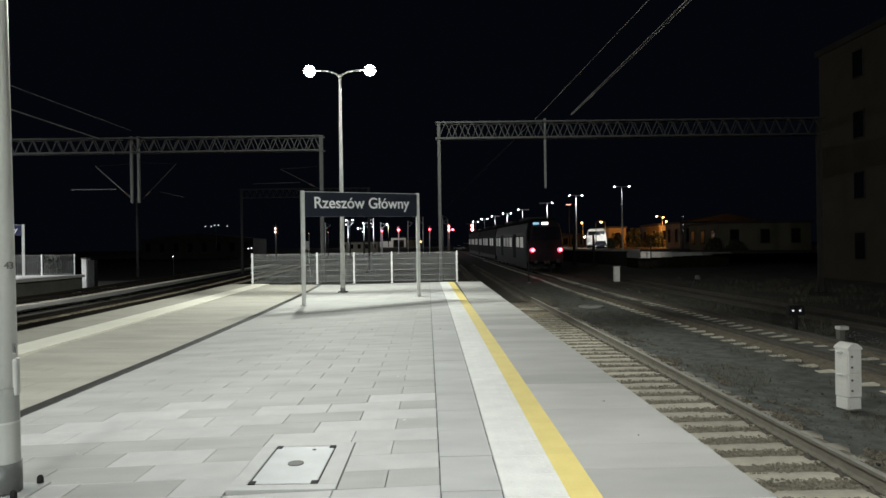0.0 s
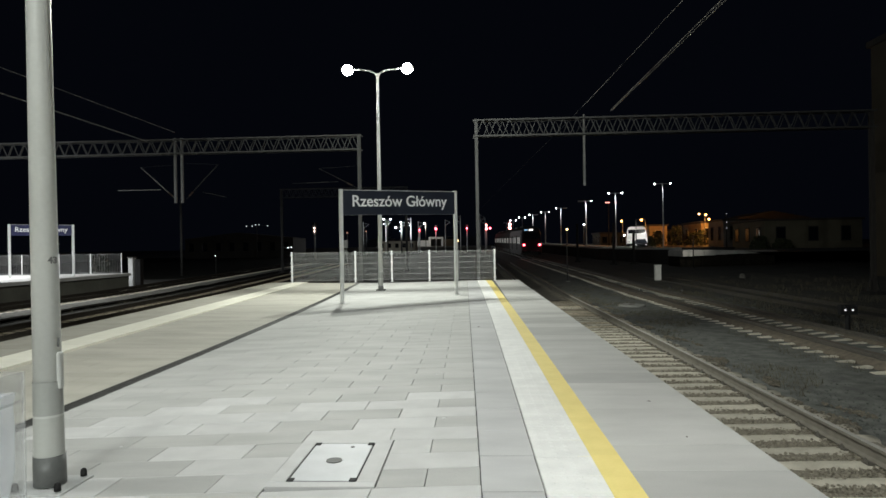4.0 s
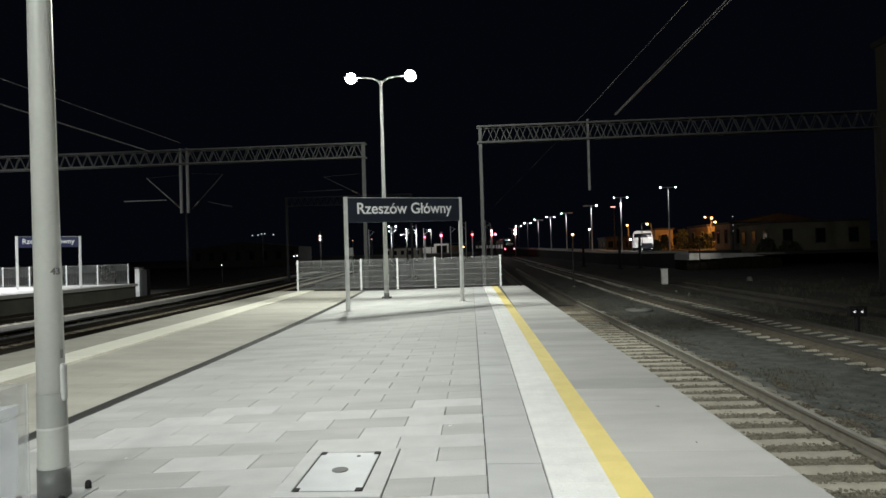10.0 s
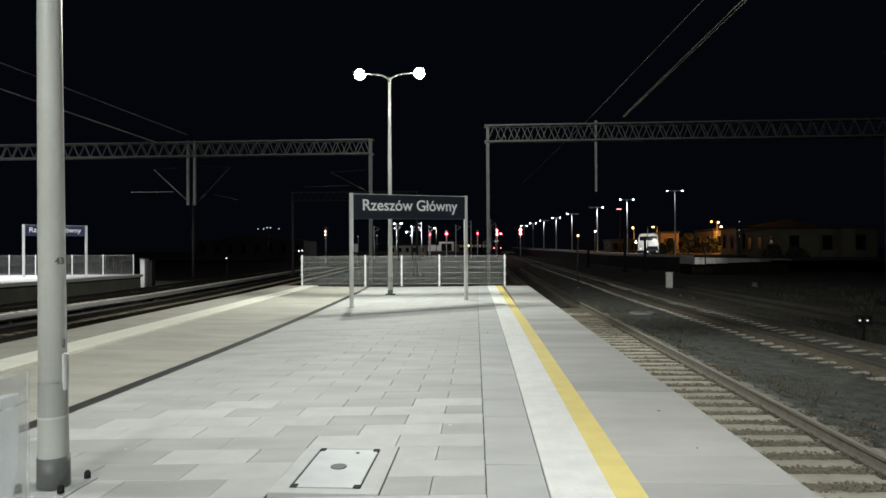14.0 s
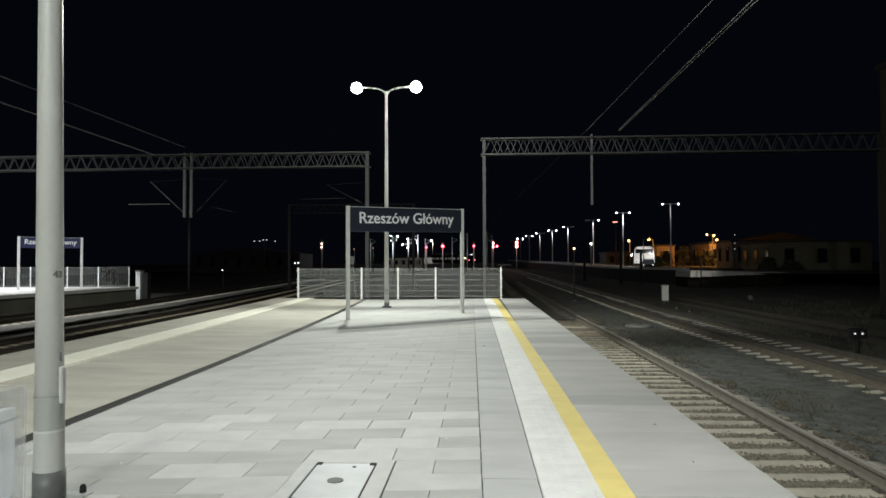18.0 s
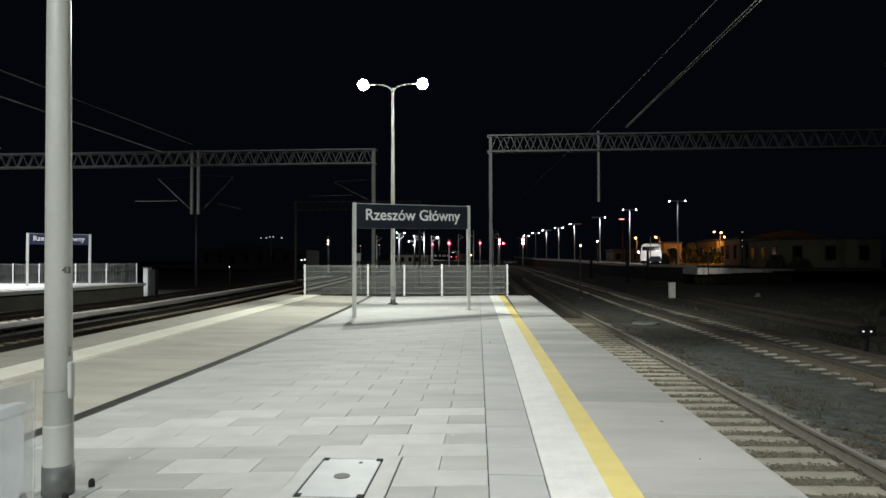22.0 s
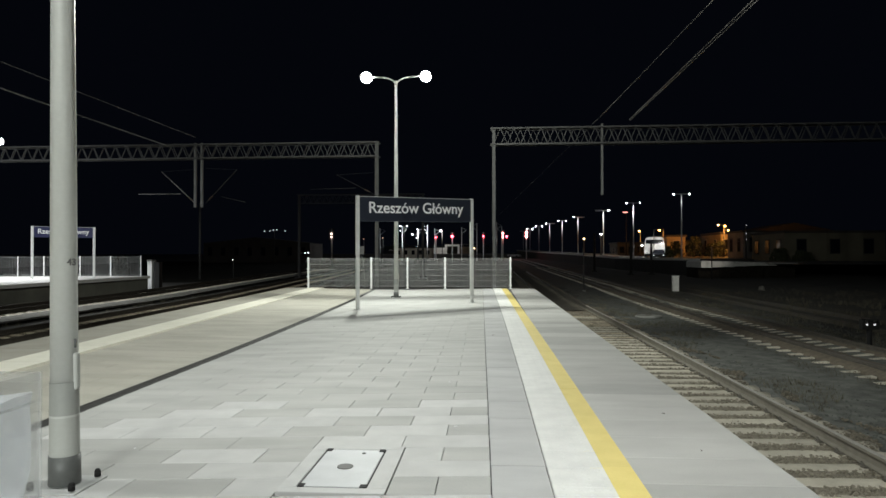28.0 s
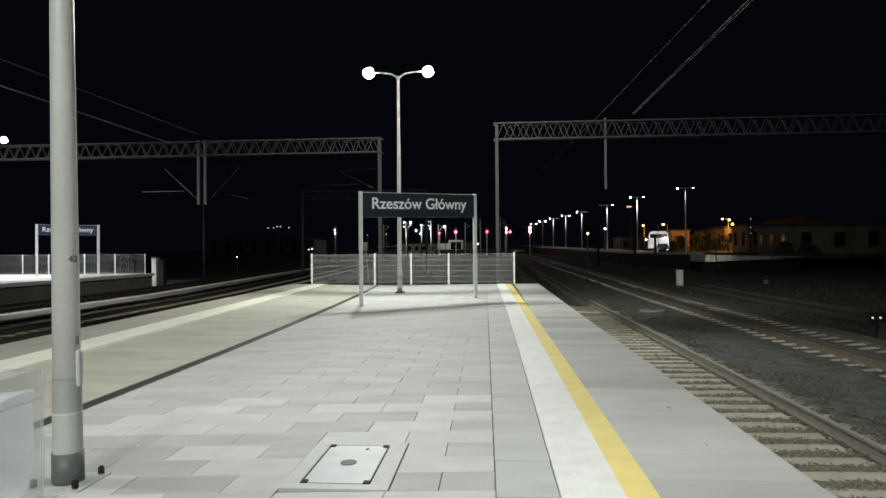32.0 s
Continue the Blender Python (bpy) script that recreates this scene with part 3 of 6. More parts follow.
def track(label, x_at, a, b, lean=0.0, step=0.6, fasten_to=0.0, sleepers_to=None, web=None, head=None, stone=None, bed=None, brown_from=1e9, bends=False, sleeper=None, steel=None, ribbons=(), loose=None, lift=0.0):
    """A ballasted track along y from a to b; lean is metres to the left for each metre ahead from y = 30."""
    ob = thing("railway_track", label, "railway track", kind="structure")
    cuts = [a] + [y for y in [35.0, 48.0, 60.0, 100.0] + [130.0 + 10 * i for i in range(30)] + [355.0] if a < y < b] + [b]
    cuts.sort()

    level = RAIL_Z + lift

    def centre(y):
        return line_x(y) if bends else x_at - lean * (y - 30)
    for s in (-1, 1):
        bm, top = bmesh.new(), bmesh.new()
        for p, q in zip(cuts, cuts[1:]):
            for target, outline in ((bm, rail_outline()), (top, [(0.034, 0.003), (0.034, -0.004), (-0.034, -0.004), (-0.034, 0.003)])):
                n = len(outline)
                r0 = [target.verts.new((centre(p) + s * 0.7535 + x, p, level + rise(p) + z)) for x, z in outline]
                r1 = [target.verts.new((centre(q) + s * 0.7535 + x, q, level + rise(q) + z)) for x, z in outline]
                for i in range(n):
                    target.faces.new((r0[i], r0[(i + 1) % n], r1[(i + 1) % n], r1[i]))
        part("rail", bm, (web if s > 0 else None) or steel or M_RAIL, ob)
        part("rail_head", top, head or steel or M_RAIL_TOP, ob, "running surface of the rail")
    n = int(((sleepers_to or b) - a) / step)
    for k in range(n):
        y = a + (k + 0.5) * step
        m = Matrix.Translation((centre(y) + random.uniform(-0.02, 0.02), y + random.uniform(-0.015, 0.015), level - 0.185 + rise(y))) @ Matrix.Rotation(random.uniform(-0.012, 0.012) + lean, 4, "Z")
        # sleepers turn brown, then dark, in place of light falling off ahead
        faded = ME_SLEEPER_FLAT_DIM if y > brown_from + 7.5 + 7 * random.random() else ME_SLEEPER_FLAT_BROWN if y > brown_from + 14 * random.random() else None
        piece("sleeper", faded or sleeper or (ME_SLEEPERS_WORN[(k * 5 + k // 4) % 6] if bed is BED_NARROW else ME_SLEEPER), ob, m)
        if y < fasten_to:
            piece("fastening", ME_CLIP, ob, m)
    bm = bmesh.new()
    prev = None
    stations = [a + i * 1.5 for i in range(int(((sleepers_to or b) - a) / 1.5) + 1)] + [y for y in cuts if sleepers_to and y > sleepers_to]
    if stations:
        for y in stations:
            row = []
            for x, z in bed or ((-2.6, -0.255), (-1.9, -0.235), (-1.5, -0.215), (-0.75, -0.215), (0, -0.21), (0.75, -0.215), (1.5, -0.215), (1.9, -0.235), (2.6, -0.255)):
                row.append(bm.verts.new((centre(y) + x, y, level + z + rise(y) + random.uniform(-0.012, 0.012))))
            if prev:
                for j in range(len(row) - 1):
                    bm.faces.new((prev[j], prev[j + 1], row[j + 1], row[j]))
            prev = row
        part("ballast", bm, stone or M_BALLAST, ob, "grey-brown crushed stone")
    for ribbon in ribbons:
        bm = bmesh.new()
        prev = None
        for k in range(int(((sleepers_to or b) - a) / 0.3)):
            y = a + k * 0.3
            wob = 0.05 * noise.noise((y * 0.9, ribbon[0][0], 1.0))
            row = [bm.verts.new((centre(y) + x + (wob if i in (0, len(ribbon) - 1) else 0.4 * wob), y, level + z + rise(y) + random.uniform(-0.010, 0.010))) for i, (x, z) in enumerate(ribbon)]
            if prev:
                for j in range(len(row) - 1):
                    bm.faces.new((prev[j], prev[j + 1], row[j + 1], row[j]))
            prev = row
        part("shoulder" if loose else "silt", bm, loose or M_SILT, ob, "stones heaped along the rail" if loose else "rusty brown earth heaped along the rail")
    return ob


# darkened stretch: the end of the lamps' reach put into its colours
track("railway track past the platform's end, darkened beyond the lamps", 3.475, 29.4, 76.0, bed=BED_NARROW, sleeper=ME_SLEEPER_DIM, stone=M_BALLAST, head=M_RAIL)
track("railway track with pale concrete sleepers beside the platform", 3.475, -18.0, 29.4, step=0.51, fasten_to=22, bed=BED_NARROW, brown_from=15.0, web=M_RAIL_NEAR, head=M_RAIL_SHINE, stone=M_BALLAST_NEAR)
track("railway track with concrete sleepers in dark ballast", 8.45, -18.0, 540.0, sleepers_to=96.0, head=M_RAIL, bed=BED_SILTED, ribbons=(SILT_LEFT, SILT_RIGHT), stone=M_BALLAST_DARK, bends=True)
track("railway track below the platform's far edge", -9.9, -18.0, 50.0, 0.07, head=M_RAIL, stone=M_BALLAST_DIM, sleeper=ME_SLEEPER_DIM)
track("railway track with pale sleeper ends in ballast darkened for shade", -14.4, -10.0, 86.0, 0.06, steel=M_RAIL_DIM, stone=M_BALLAST_BLACK, sleeper=ME_SLEEPER_BROWN)
track("railway track with a pale stone shoulder beside the second platform", -19.75, -8.0, 86.0, 0.048, steel=M_RAIL_DIM, stone=M_BALLAST_BLACK, bed=BED_BURIED, ribbons=(SHOULDER,), loose=M_SHOULDER, lift=0.14)

# ---- lamp poles ----
def lamp_pole(x, y, z, number=False, height=7.1, lean=0.0):
    """A tapered pole with a flange, a dark sleeve, and two arms that carry flat lamp heads."""
    ob = thing("street_lamp", "grey tapered lamp pole with two lit flat heads on the platform", "street lamp", pose(x, y, z, 0, lean, 0), "platform lamps")
    box_part("base_plate", -0.165, 0.165, -0.165, 0.165, 0.0, 0.012, M_GALV, ob, "pale steel flange", 0.003)
    bm = bmesh.new()
    add_tube(bm, (0, 0, 0.02), (0, 0, 0.19), 0.0875, 0.0865, 28)
    part("sleeve", bm, M_POLE_BASE, ob, "dark grey protective sleeve")
    bm = bmesh.new()
    add_tube(bm, (0, 0, 0.02), (0, 0, height - 0.12), 0.0785, 0.044, 28)
    part("pole", bm, M_POLE, ob)
    bm = bmesh.new()
    add_tube(bm, (0, 0, 0.19), (0, 0, 0.415), 0.0812, 0.0800, 28, False)
    part("lower_band", bm, M_POLE_BAND, ob, "slightly darker painted band")
    bm = bmesh.new()
    add_tube(bm, (0, 0, 0.428), (0, 0, 0.62), 0.0800, 0.0786, 28, False)
    part("upper_band", bm, M_POLE_SHADE, ob, "dull grey painted band")
    bm = bmesh.new()
    add_tube(bm, (0, 0, 0.415), (0, 0, 0.428), 0.0806, 0.0805, 28, False)
    part("band_ring", bm, M_POLE, ob, "thin pale ring")
    bm = bmesh.new()
    add_box(bm, 0.046, 0.090, -0.024, 0.024, 0.57, 0.79)
    bevelled(bm, 0.018, 3)
    part("service_door", bm, M_POLE, ob, "rounded raised hatch cover")
    bm = bmesh.new()
    add_tube(bm, (0.073, -0.01, 0.82), (0.075, -0.01, 0.87), 0.008, None, 8)
    part("hatch_latch", bm, M_POLE_BASE, ob)
    for bx, by in ((0.125, 0.125), (-0.125, 0.125), (0.125, -0.125), (-0.125, -0.125)):
        bm = bmesh.new()
        add_tube(bm, (bx, by, 0.02), (bx, by, 0.050), 0.019, 0.018, 12)
        add_ball(bm, (bx, by, 0.050), 0.018, 10, 6)
        part("bolt", bm, M_BLACK, ob, "black plastic bolt cap")
    bm = bmesh.new()
    add_tube(bm, (0, 0, height - 0.13), (0, 0, height + 0.02), 0.055, 0.045, 20)
    part("collar", bm, M_POLE, ob)
    for s in (-1, 1):
        bm = bmesh.new()
        pts = [(0.02 * s, 0, height - 0.06), (0.10 * s, 0, height + 0.03), (0.24 * s, 0, height + 0.10), (0.42 * s, 0, height + 0.135), (0.80 * s, 0, height + 0.165)]
        for p, q in zip(pts, pts[1:]):
            add_tube(bm, p, q, 0.024, None, 10)
        part("arm", bm, M_POLE, ob)
        bm = bmesh.new()
        cx, cz = 0.98 * s, height + 0.14
        add_box(bm, cx - 0.20, cx + 0.20, -0.14, 0.14, cz, cz + 0.07)
        bevelled(bm, 0.025, 2)
        head = part("lamp_head", bm, M_POLE, ob)
        # ball swelled beyond a real lens, so its shape holds the glare
        bm = bmesh.new()
        add_ball(bm, (cx, 0, cz + 0.01), 0.185, 18, 10, 0.95)
        part("lens", bm, G_LED, head, "glowing white ball as wide as the lamp's glare")
    if number:
        letters("number_marking", "43", 0.056, M_MARK, ob, Matrix.Translation((0.0665, -0.0285, 1.322)) @ Matrix.Rotation(radians(67), 4, "Z") @ Matrix.Rotation(radians(90), 4, "X"))
    return ob


lamp_pole(*POLE_NEAR, -0.034, True, lean=-0.5)
lamp_pole(*POLE_FAR, -0.04)
lamp_pole(*POLE_BACK, -0.03)

# ---- drain channel ----
drain = thing("drain_channel", "dark slotted steel drain channel set in the paving", "drain", pose(0, 0, 0))
bm = bmesh.new()
for k in range(43):
    a, b = PLATFORM_START + k, PLATFORM_START + k + 1
    add_box(bm, -0.085, 0.085, a, b, -0.13, -0.066)
for v in bm.verts:
    v.co.x += drain_x(v.co.y)
part("channel", bm, M_DRAIN, drain)
bm = bmesh.new()
for s in (-1, 1):
    add_box(bm, s * 0.070 - 0.010, s * 0.070 + 0.010, -0.249, 0.249, -0.03, 0.0)
for k in range(14):
    add_box(bm, -0.061, 0.061, -0.236 + k * 0.0355, -0.236 + k * 0.0355 + 0.021, -0.028, -0.002)
ME_GRATE = mesh_of("grate", bm, M_DRAIN)
y = -16.0
while y < PLATFORM_END - 0.4:
    piece("grate", ME_GRATE, drain, Matrix.Translation((drain_x(y + 0.25), y + 0.25, -0.048)) @ Matrix.Rotation(math.atan(2 * (drain_x(y) - drain_x(y + 0.5))), 4, "Z"))
    y += 0.5

# ---- manhole in the paving ----
COVER = (-1.222, -0.590, 3.74, 4.65)
man = thing("manhole_cover", "pale rectangular inspection cover with dark corner slots in the paving", "manhole cover", pose(-0.915, 4.195, -0.005))
bm = bmesh.new()
for x0, x1, y0, y1 in ((-0.303, 0.321, -0.452, -0.375), (-0.303, 0.321, 0.375, 0.449), (-0.303, -0.205, -0.375, 0.375), (0.205, 0.321, -0.375, 0.375)):
    add_chamfer_box(bm, x0, x1, y0, y1, -0.05, 0.004, 0.004)
part("frame", bm, M_COVER_FRAME, man, "concrete frame")
box_part("gap", -0.21, 0.21, -0.38, 0.38, -0.05, -0.002, M_BLACK, man, "dark joint")
bm = bmesh.new()
add_chamfer_box(bm, -0.194, 0.194, -0.357, 0.359, -0.04, 0.003, 0.003)
part("plate", bm, M_COVER, man, "pale infilled plate")
for sx in (-1, 1):
    for sy in (-1, 1):
        bm = bmesh.new()
        add_box(bm, sx * 0.181 - 0.019, sx * 0.181 + 0.019, sy * 0.346 - 0.027, sy * 0.346 + 0.022, 0.0, 0.008)
        part("corner_slot", bm, M_BLACK, man, "black lifting slot")
bm = bmesh.new()
add_tube(bm, (-0.0, 0.0, 0.0), (0, 0, 0.0075), 0.052, 0.050, 24)
part("handle_recess", bm, M_DRAIN, man, "dark round lifting socket")
bm = bmesh.new()
add_tube(bm, (0.066, 0.28, 0.0), (0.066, 0.28, 0.007), 0.014, 0.013, 12)
part("screw", bm, M_DRAIN, man)

# ---- name sign ----
def name_sign(p_left, p_right, height, board_h, board_material, label, post_w=0.10, lift=0.0):
    a, b = Vector(p_left), Vector(p_right)
    d = b - a
    turn = math.degrees(math.atan2(d.y, d.x))
    w = math.hypot(d.x, d.y)
    ob = thing("station_sign", label, "station sign", pose(a.x, a.y, a.z, 0, 0, turn))
    dz = b.z - a.z
    for i, x in enumerate((0.0, w)):
        bm = bmesh.new()
        add_box(bm, x - post_w / 2, x + post_w / 2, -post_w / 2, post_w / 2, dz * i, height + lift * i)
        bevelled(bm, 0.008, 2)
        part("post", bm, M_SIGN_POST, ob, "pale galvanised square steel post")
        bm = bmesh.new()
        add_box(bm, x - post_w * 0.95, x + post_w * 0.95, -post_w * 0.95, post_w * 0.95, dz * i, dz * i + 0.012)
        part("foot_plate", bm, M_GALV, ob)
    top = height - 0.03
    bm = bmesh.new()
    add_box(bm, post_w / 2 + 0.002, w - post_w / 2 - 0.002, -0.03, 0.03, top - board_h, top)
    bevelled(bm, 0.006, 2)
    for v in bm.verts:
        v.co.z += lift * v.co.x / w
    board = part("board", bm, board_material, ob, "dark navy sheet metal board")
    bm = bmesh.new()
    add_box(bm, post_w / 2 + 0.002, w - post_w / 2 - 0.002, -0.034, 0.034, top, top + 0.016)
    for v in bm.verts:
        v.co.z += lift * v.co.x / w
    part("top_trim", bm, M_GALV, ob)
    letters("lettering", "Rzeszów Główny", board_h * 0.65, M_LETTER, board, Matrix.Translation((w * 0.496, -0.034, top - board_h * 0.45 + lift * 0.5)) @ Matrix.Rotation(-math.atan2(lift, w), 4, "Y") @ Matrix.Rotation(radians(90), 4, "X"), w * 0.825)
    return ob


name_sign((-3.39, 16.8, -0.045), (-0.52, 18.9, -0.007), 2.93, 0.635, M_NAVY, "dark navy station name sign with white lettering on two posts", 0.085, 0.075)

# ---- mesh fence at the platform's end ----
def mesh_panel(parent, x0, x1, z0, z1, spacing=0.05, rows_=6):
    bm = bmesh.new()
    n = int((x1 - x0) / spacing)
    for i in range(n + 1):
        x = x0 + (x1 - x0) * i / n
        add_box(bm, x - 0.0030, x + 0.0030, -0.003, 0.003, z0, z1)
    for k in range(rows_):
        z = z0 + 0.04 + (z1 - z0 - 0.08) * k / (rows_ - 1)
        for s in (-1, 1):
            add_box(bm, x0, x1, s * 0.007 - 0.0030, s * 0.007 + 0.0030, z - 0.0038, z + 0.0038)
    return part("mesh_panel", bm, M_FENCE_WIRE, parent, "pale welded wire mesh")


def fence_line(name, label, posts, y, z, height, rows_=6, half=0.030, spacing=0.051):
    ob = thing(name, label, "fence", pose(0, y, z))
    for x in posts:
        bm = bmesh.new()
        add_box(bm, x - half, x + half, -0.03, 0.03, 0, height + 0.03)
        bevelled(bm, 0.006, 1)
        post = part("post", bm, M_FENCE, ob, "white square steel post")
        for k in range(4):
            zz = 0.14 + (height - 0.24) * k / 3
            bm = bmesh.new()
            add_box(bm, x - 0.056, x + 0.056, -0.050, -0.031, zz - 0.017, zz + 0.017)
            part("clamp", bm, M_FENCE, post)
        bm = bmesh.new()
        add_box(bm, x - 0.07, x + 0.07, -0.07, 0.07, 0, 0.012)
        part("foot_plate", bm, M_FENCE, post)
    for a, b in zip(posts, posts[1:]):
        mesh_panel(ob, a + 0.05, b - 0.05, 0.06, height, spacing, rows_)
    return ob


fence_line("fence", "white wire mesh fence across the platform's end", (-7.49, -4.86, -3.36, -1.82, 0.83), 26.85, 0.0, 1.25)

# ---- lattice portals over the tracks ----
def lattice_portal(x0, x1, y, top, base, span_h=0.82, label="", columns=(True, True), post_side=0.20, steel=None, far_column=None):
    steel = steel or M_LATTICE
    ob = thing("lattice_portal", label or "grey lattice steel portal that carries the overhead wires", "overhead line portal", pose(0, y, 0))
    low = top - span_h
    for keep, x in zip(columns, (x0, x1)):
        if not keep:
            continue
        bm = bmesh.new()
        w, e = post_side / 2, post_side / 2 - 0.05
        outline = [(-w, -0.13), (w, -0.13), (w, -0.10), (e, -0.10), (e, 0.10), (w, 0.10), (w, 0.13), (-w, 0.13), (-w, 0.10), (-e, 0.10), (-e, -0.10), (-w, -0.10)]
        foot, cap = [[bm.verts.new((x + u, v, z)) for u, v in outline] for z in (base, top)]
        for i in range(12):
            bm.faces.new((foot[i], foot[(i + 1) % 12], cap[(i + 1) % 12], cap[i]))
        bm.faces.new(cap)
        column = part("column", bm, far_column or steel if x == x1 else steel, ob)
        bm = bmesh.new()
        add_box(bm, x - 0.38, x + 0.38, -0.38, 0.38, base - 0.2, base + 0.10)
        bevelled(bm, 0.04, 2)
        part("footing", bm, M_UNLIT_WALL, column, "concrete footing coloured near black for shade")
        for s in (-1, 1):
            beam_part("gusset", (x + s * 0.30, 0, base + 0.10), (x + s * 0.15, 0, base + 0.70), 0.06, 0.02, steel, column)
    for z in (top, low):
        for s in (-1, 1):
            box_part("chord", x0 - 0.15, x1 + 0.15, s * 0.24 - 0.045, s * 0.24 + 0.045, z - 0.035, z + 0.035, steel, ob)
    bay = 0.62
    n = max(1, int((x1 - x0) / bay))
    bay = (x1 - x0) / n
    bm = bmesh.new()
    add_beam(bm, (0, 0, low), (bay / 2, 0, top), 0.05, 0.03)
    up = mesh_of("brace", bm, steel)
    bm = bmesh.new()
    add_beam(bm, (bay / 2, 0, top), (bay, 0, low), 0.05, 0.03)
    down = mesh_of("brace", bm, steel)
    bm = bmesh.new()
    add_box(bm, -0.03, 0.03, -0.20, 0.20, low - 0.02, low + 0.02)
    tie = mesh_of("cross_tie", bm, steel)
    for i in range(n):
        m = Matrix.Translation((x0 + i * bay, -0.24, 0))
        piece("brace", up, ob, m)
        piece("brace", down, ob, m)
        if i < n - 1:
            back = Matrix.Translation((x0 + (i + 0.5) * bay, 0.24, 0))
            piece("brace", up, ob, back)
            piece("brace", down, ob, back)
        if i % 3 == 0:
            piece("cross_tie", tie, ob, Matrix.Translation((x0 + i * bay, 0, 0)))
    return ob


PORTAL_R = lattice_portal(0.20, 18.2, 31.0, 7.27, BED_Z, 0.74, post_side=0.145, far_column=M_COLUMN_DIM)
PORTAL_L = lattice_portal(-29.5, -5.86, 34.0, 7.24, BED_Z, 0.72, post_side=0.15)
lattice_portal(-18.2, -6.3, 62.0, 7.2, BED_Z + rise(62), 0.8, "distant lattice portal over the tracks, darkened to look unlit", steel=M_DIM_STEEL)


def hanger(parent, x, top, bottom, w=0.09):
    box_part("hanger", x - w / 2, x + w / 2, -0.06, 0.06, bottom, top, M_HANGER, parent, "grey vertical drop tube")


hanger(PORTAL_R, 5.2, 7.45, 4.15, 0.09)
hanger(PORTAL_L, -15.60, 7.35, 3.94, 0.11)
hanger(PORTAL_L, -15.24, 7.35, 3.94, 0.11)


def cantilever(y, root, tip_up, tip_low, arm_end, steel=None, r=0.028):
    steel = steel or M_GALV
    ob = thing("wire_bracket", "thin tubular bracket that steadies an overhead wire", "wire bracket", pose(0, y, 0), "wire brackets")
    tube_part("strut", (root[0], 0, root[1]), (tip_up[0], 0, tip_up[1]), r, steel, ob, seg=8)
    tube_part("tie", (tip_up[0], 0, tip_up[1]), (root[0], 0, tip_up[1] + 0.1), 0.007, M_DIM_STEEL, ob, seg=6)
    tube_part("arm", (tip_low[0], 0, tip_low[1]), (arm_end[0], 0, arm_end[1]), r * 0.9, steel, ob, seg=8)
    bm = bmesh.new()
    for k in range(5):
        dx = (tip_up[0] - root[0]) * (0.10 + 0.025 * k)
        dz = (tip_up[1] - root[1]) * (0.10 + 0.025 * k)
        add_ball(bm, (root[0] + dx, 0, root[1] + dz), 0.06, 10, 6, 0.5)
    part("insulator", bm, mat("insulator_glaze", (0.05, 0.032, 0.022), (0.03, 0.02, 0.015), 0.3), ob, "ribbed insulator")
    return ob


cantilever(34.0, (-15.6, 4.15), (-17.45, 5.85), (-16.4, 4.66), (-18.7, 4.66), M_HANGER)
cantilever(34.05, (-15.05, 4.15), (-13.35, 5.92), (-14.2, 4.50), (-12.9, 4.2), M_DIM_STEEL, 0.022)
cantilever(34.1, (-6.1, 4.6), (-8.0, 5.6), (-7.0, 4.9), (-9.4, 4.85), M_DIM_STEEL, 0.016)


# ---- overhead wires ----
def wire(label, p0, p1, r=0.012, sag=0.0, n=12):
    cu = bpy.data.curves.new("overhead_wire", "CURVE")
    cu.dimensions, cu.bevel_depth, cu.bevel_resolution = "3D", r, 1
    sp = cu.splines.new("POLY")
    sp.points.add(n)
    p0, p1 = Vector(p0), Vector(p1)
    for i in range(n + 1):
        u = i / n
        p = p0.lerp(p1, u)
        sp.points[i].co = (p.x, p.y, p.z - sag * 4 * u * (1 - u), 1)
    cu.materials.append(M_WIRE)
    return tagged(new("overhead_wire", cu), label, "overhead wire", "overhead wires")


wire("twisted pale feeder wire above the tracks", (6.75, -30, 7.75), (6.45, 31, 7.62), 0.020)
wire("pale feeder wire beside another above the tracks", (6.95, -30, 7.72), (6.50, 31, 7.60), 0.018)
wire("thin overhead wire above the tracks", (7.55, -30, 7.95), (5.15, 31, 7.80), 0.012)
wire("thin dark wire that falls away behind the portal", (5.15, 31, 7.80), (0.9, 62, 5.2), 0.006)
wire("pale overhead wire above the far tracks", (-16.7, -25, 7.20), (-17.1, 34, 7.22), 0.024)
wire("thin dim overhead wire above the far tracks", (-15.3, -25, 7.17), (-15.6, 34, 7.66), 0.012)

# ---- tension weight beside the left-hand column ----
weight = thing("tension_weight", "pale weight plate hung on thin wires beside a column", "tension weight", pose(-6.55, 33.4, 0))
box_part("plate", -0.11, 0.13, -0.10, 0.10, 1.42, 1.84, M_HANGER, weight, "pale metal plate", 0.02)
box_part("guide_foot", -0.34, 0.34, -0.08, 0.08, BED_Z - 0.1, BED_Z + 0.12, M_CONC, weight, "concrete foot")
for x0, z0, x1, z1 in ((0.0, 1.42, -0.26, BED_Z + 0.12), (0.06, 1.42, 0.24, BED_Z + 0.12)):
    tube_part("stay_wire", (x0, 0, z0), (x1, 0, z1), 0.006, M_GALV, weight, seg=6)
for x, y, top in ((-27.1, 60.0, 6.1),):
    mast = thing("catenary_mast", "dim slender steel mast beside dark tracks", "catenary mast", pose(x, y, BED_Z + rise(y) - 0.05), "distant masts")
    tube_part("pole", (0, 0, 0), (0, 0, top - BED_Z), 0.13, M_LATTICE, mast, 0.10, seg=8)

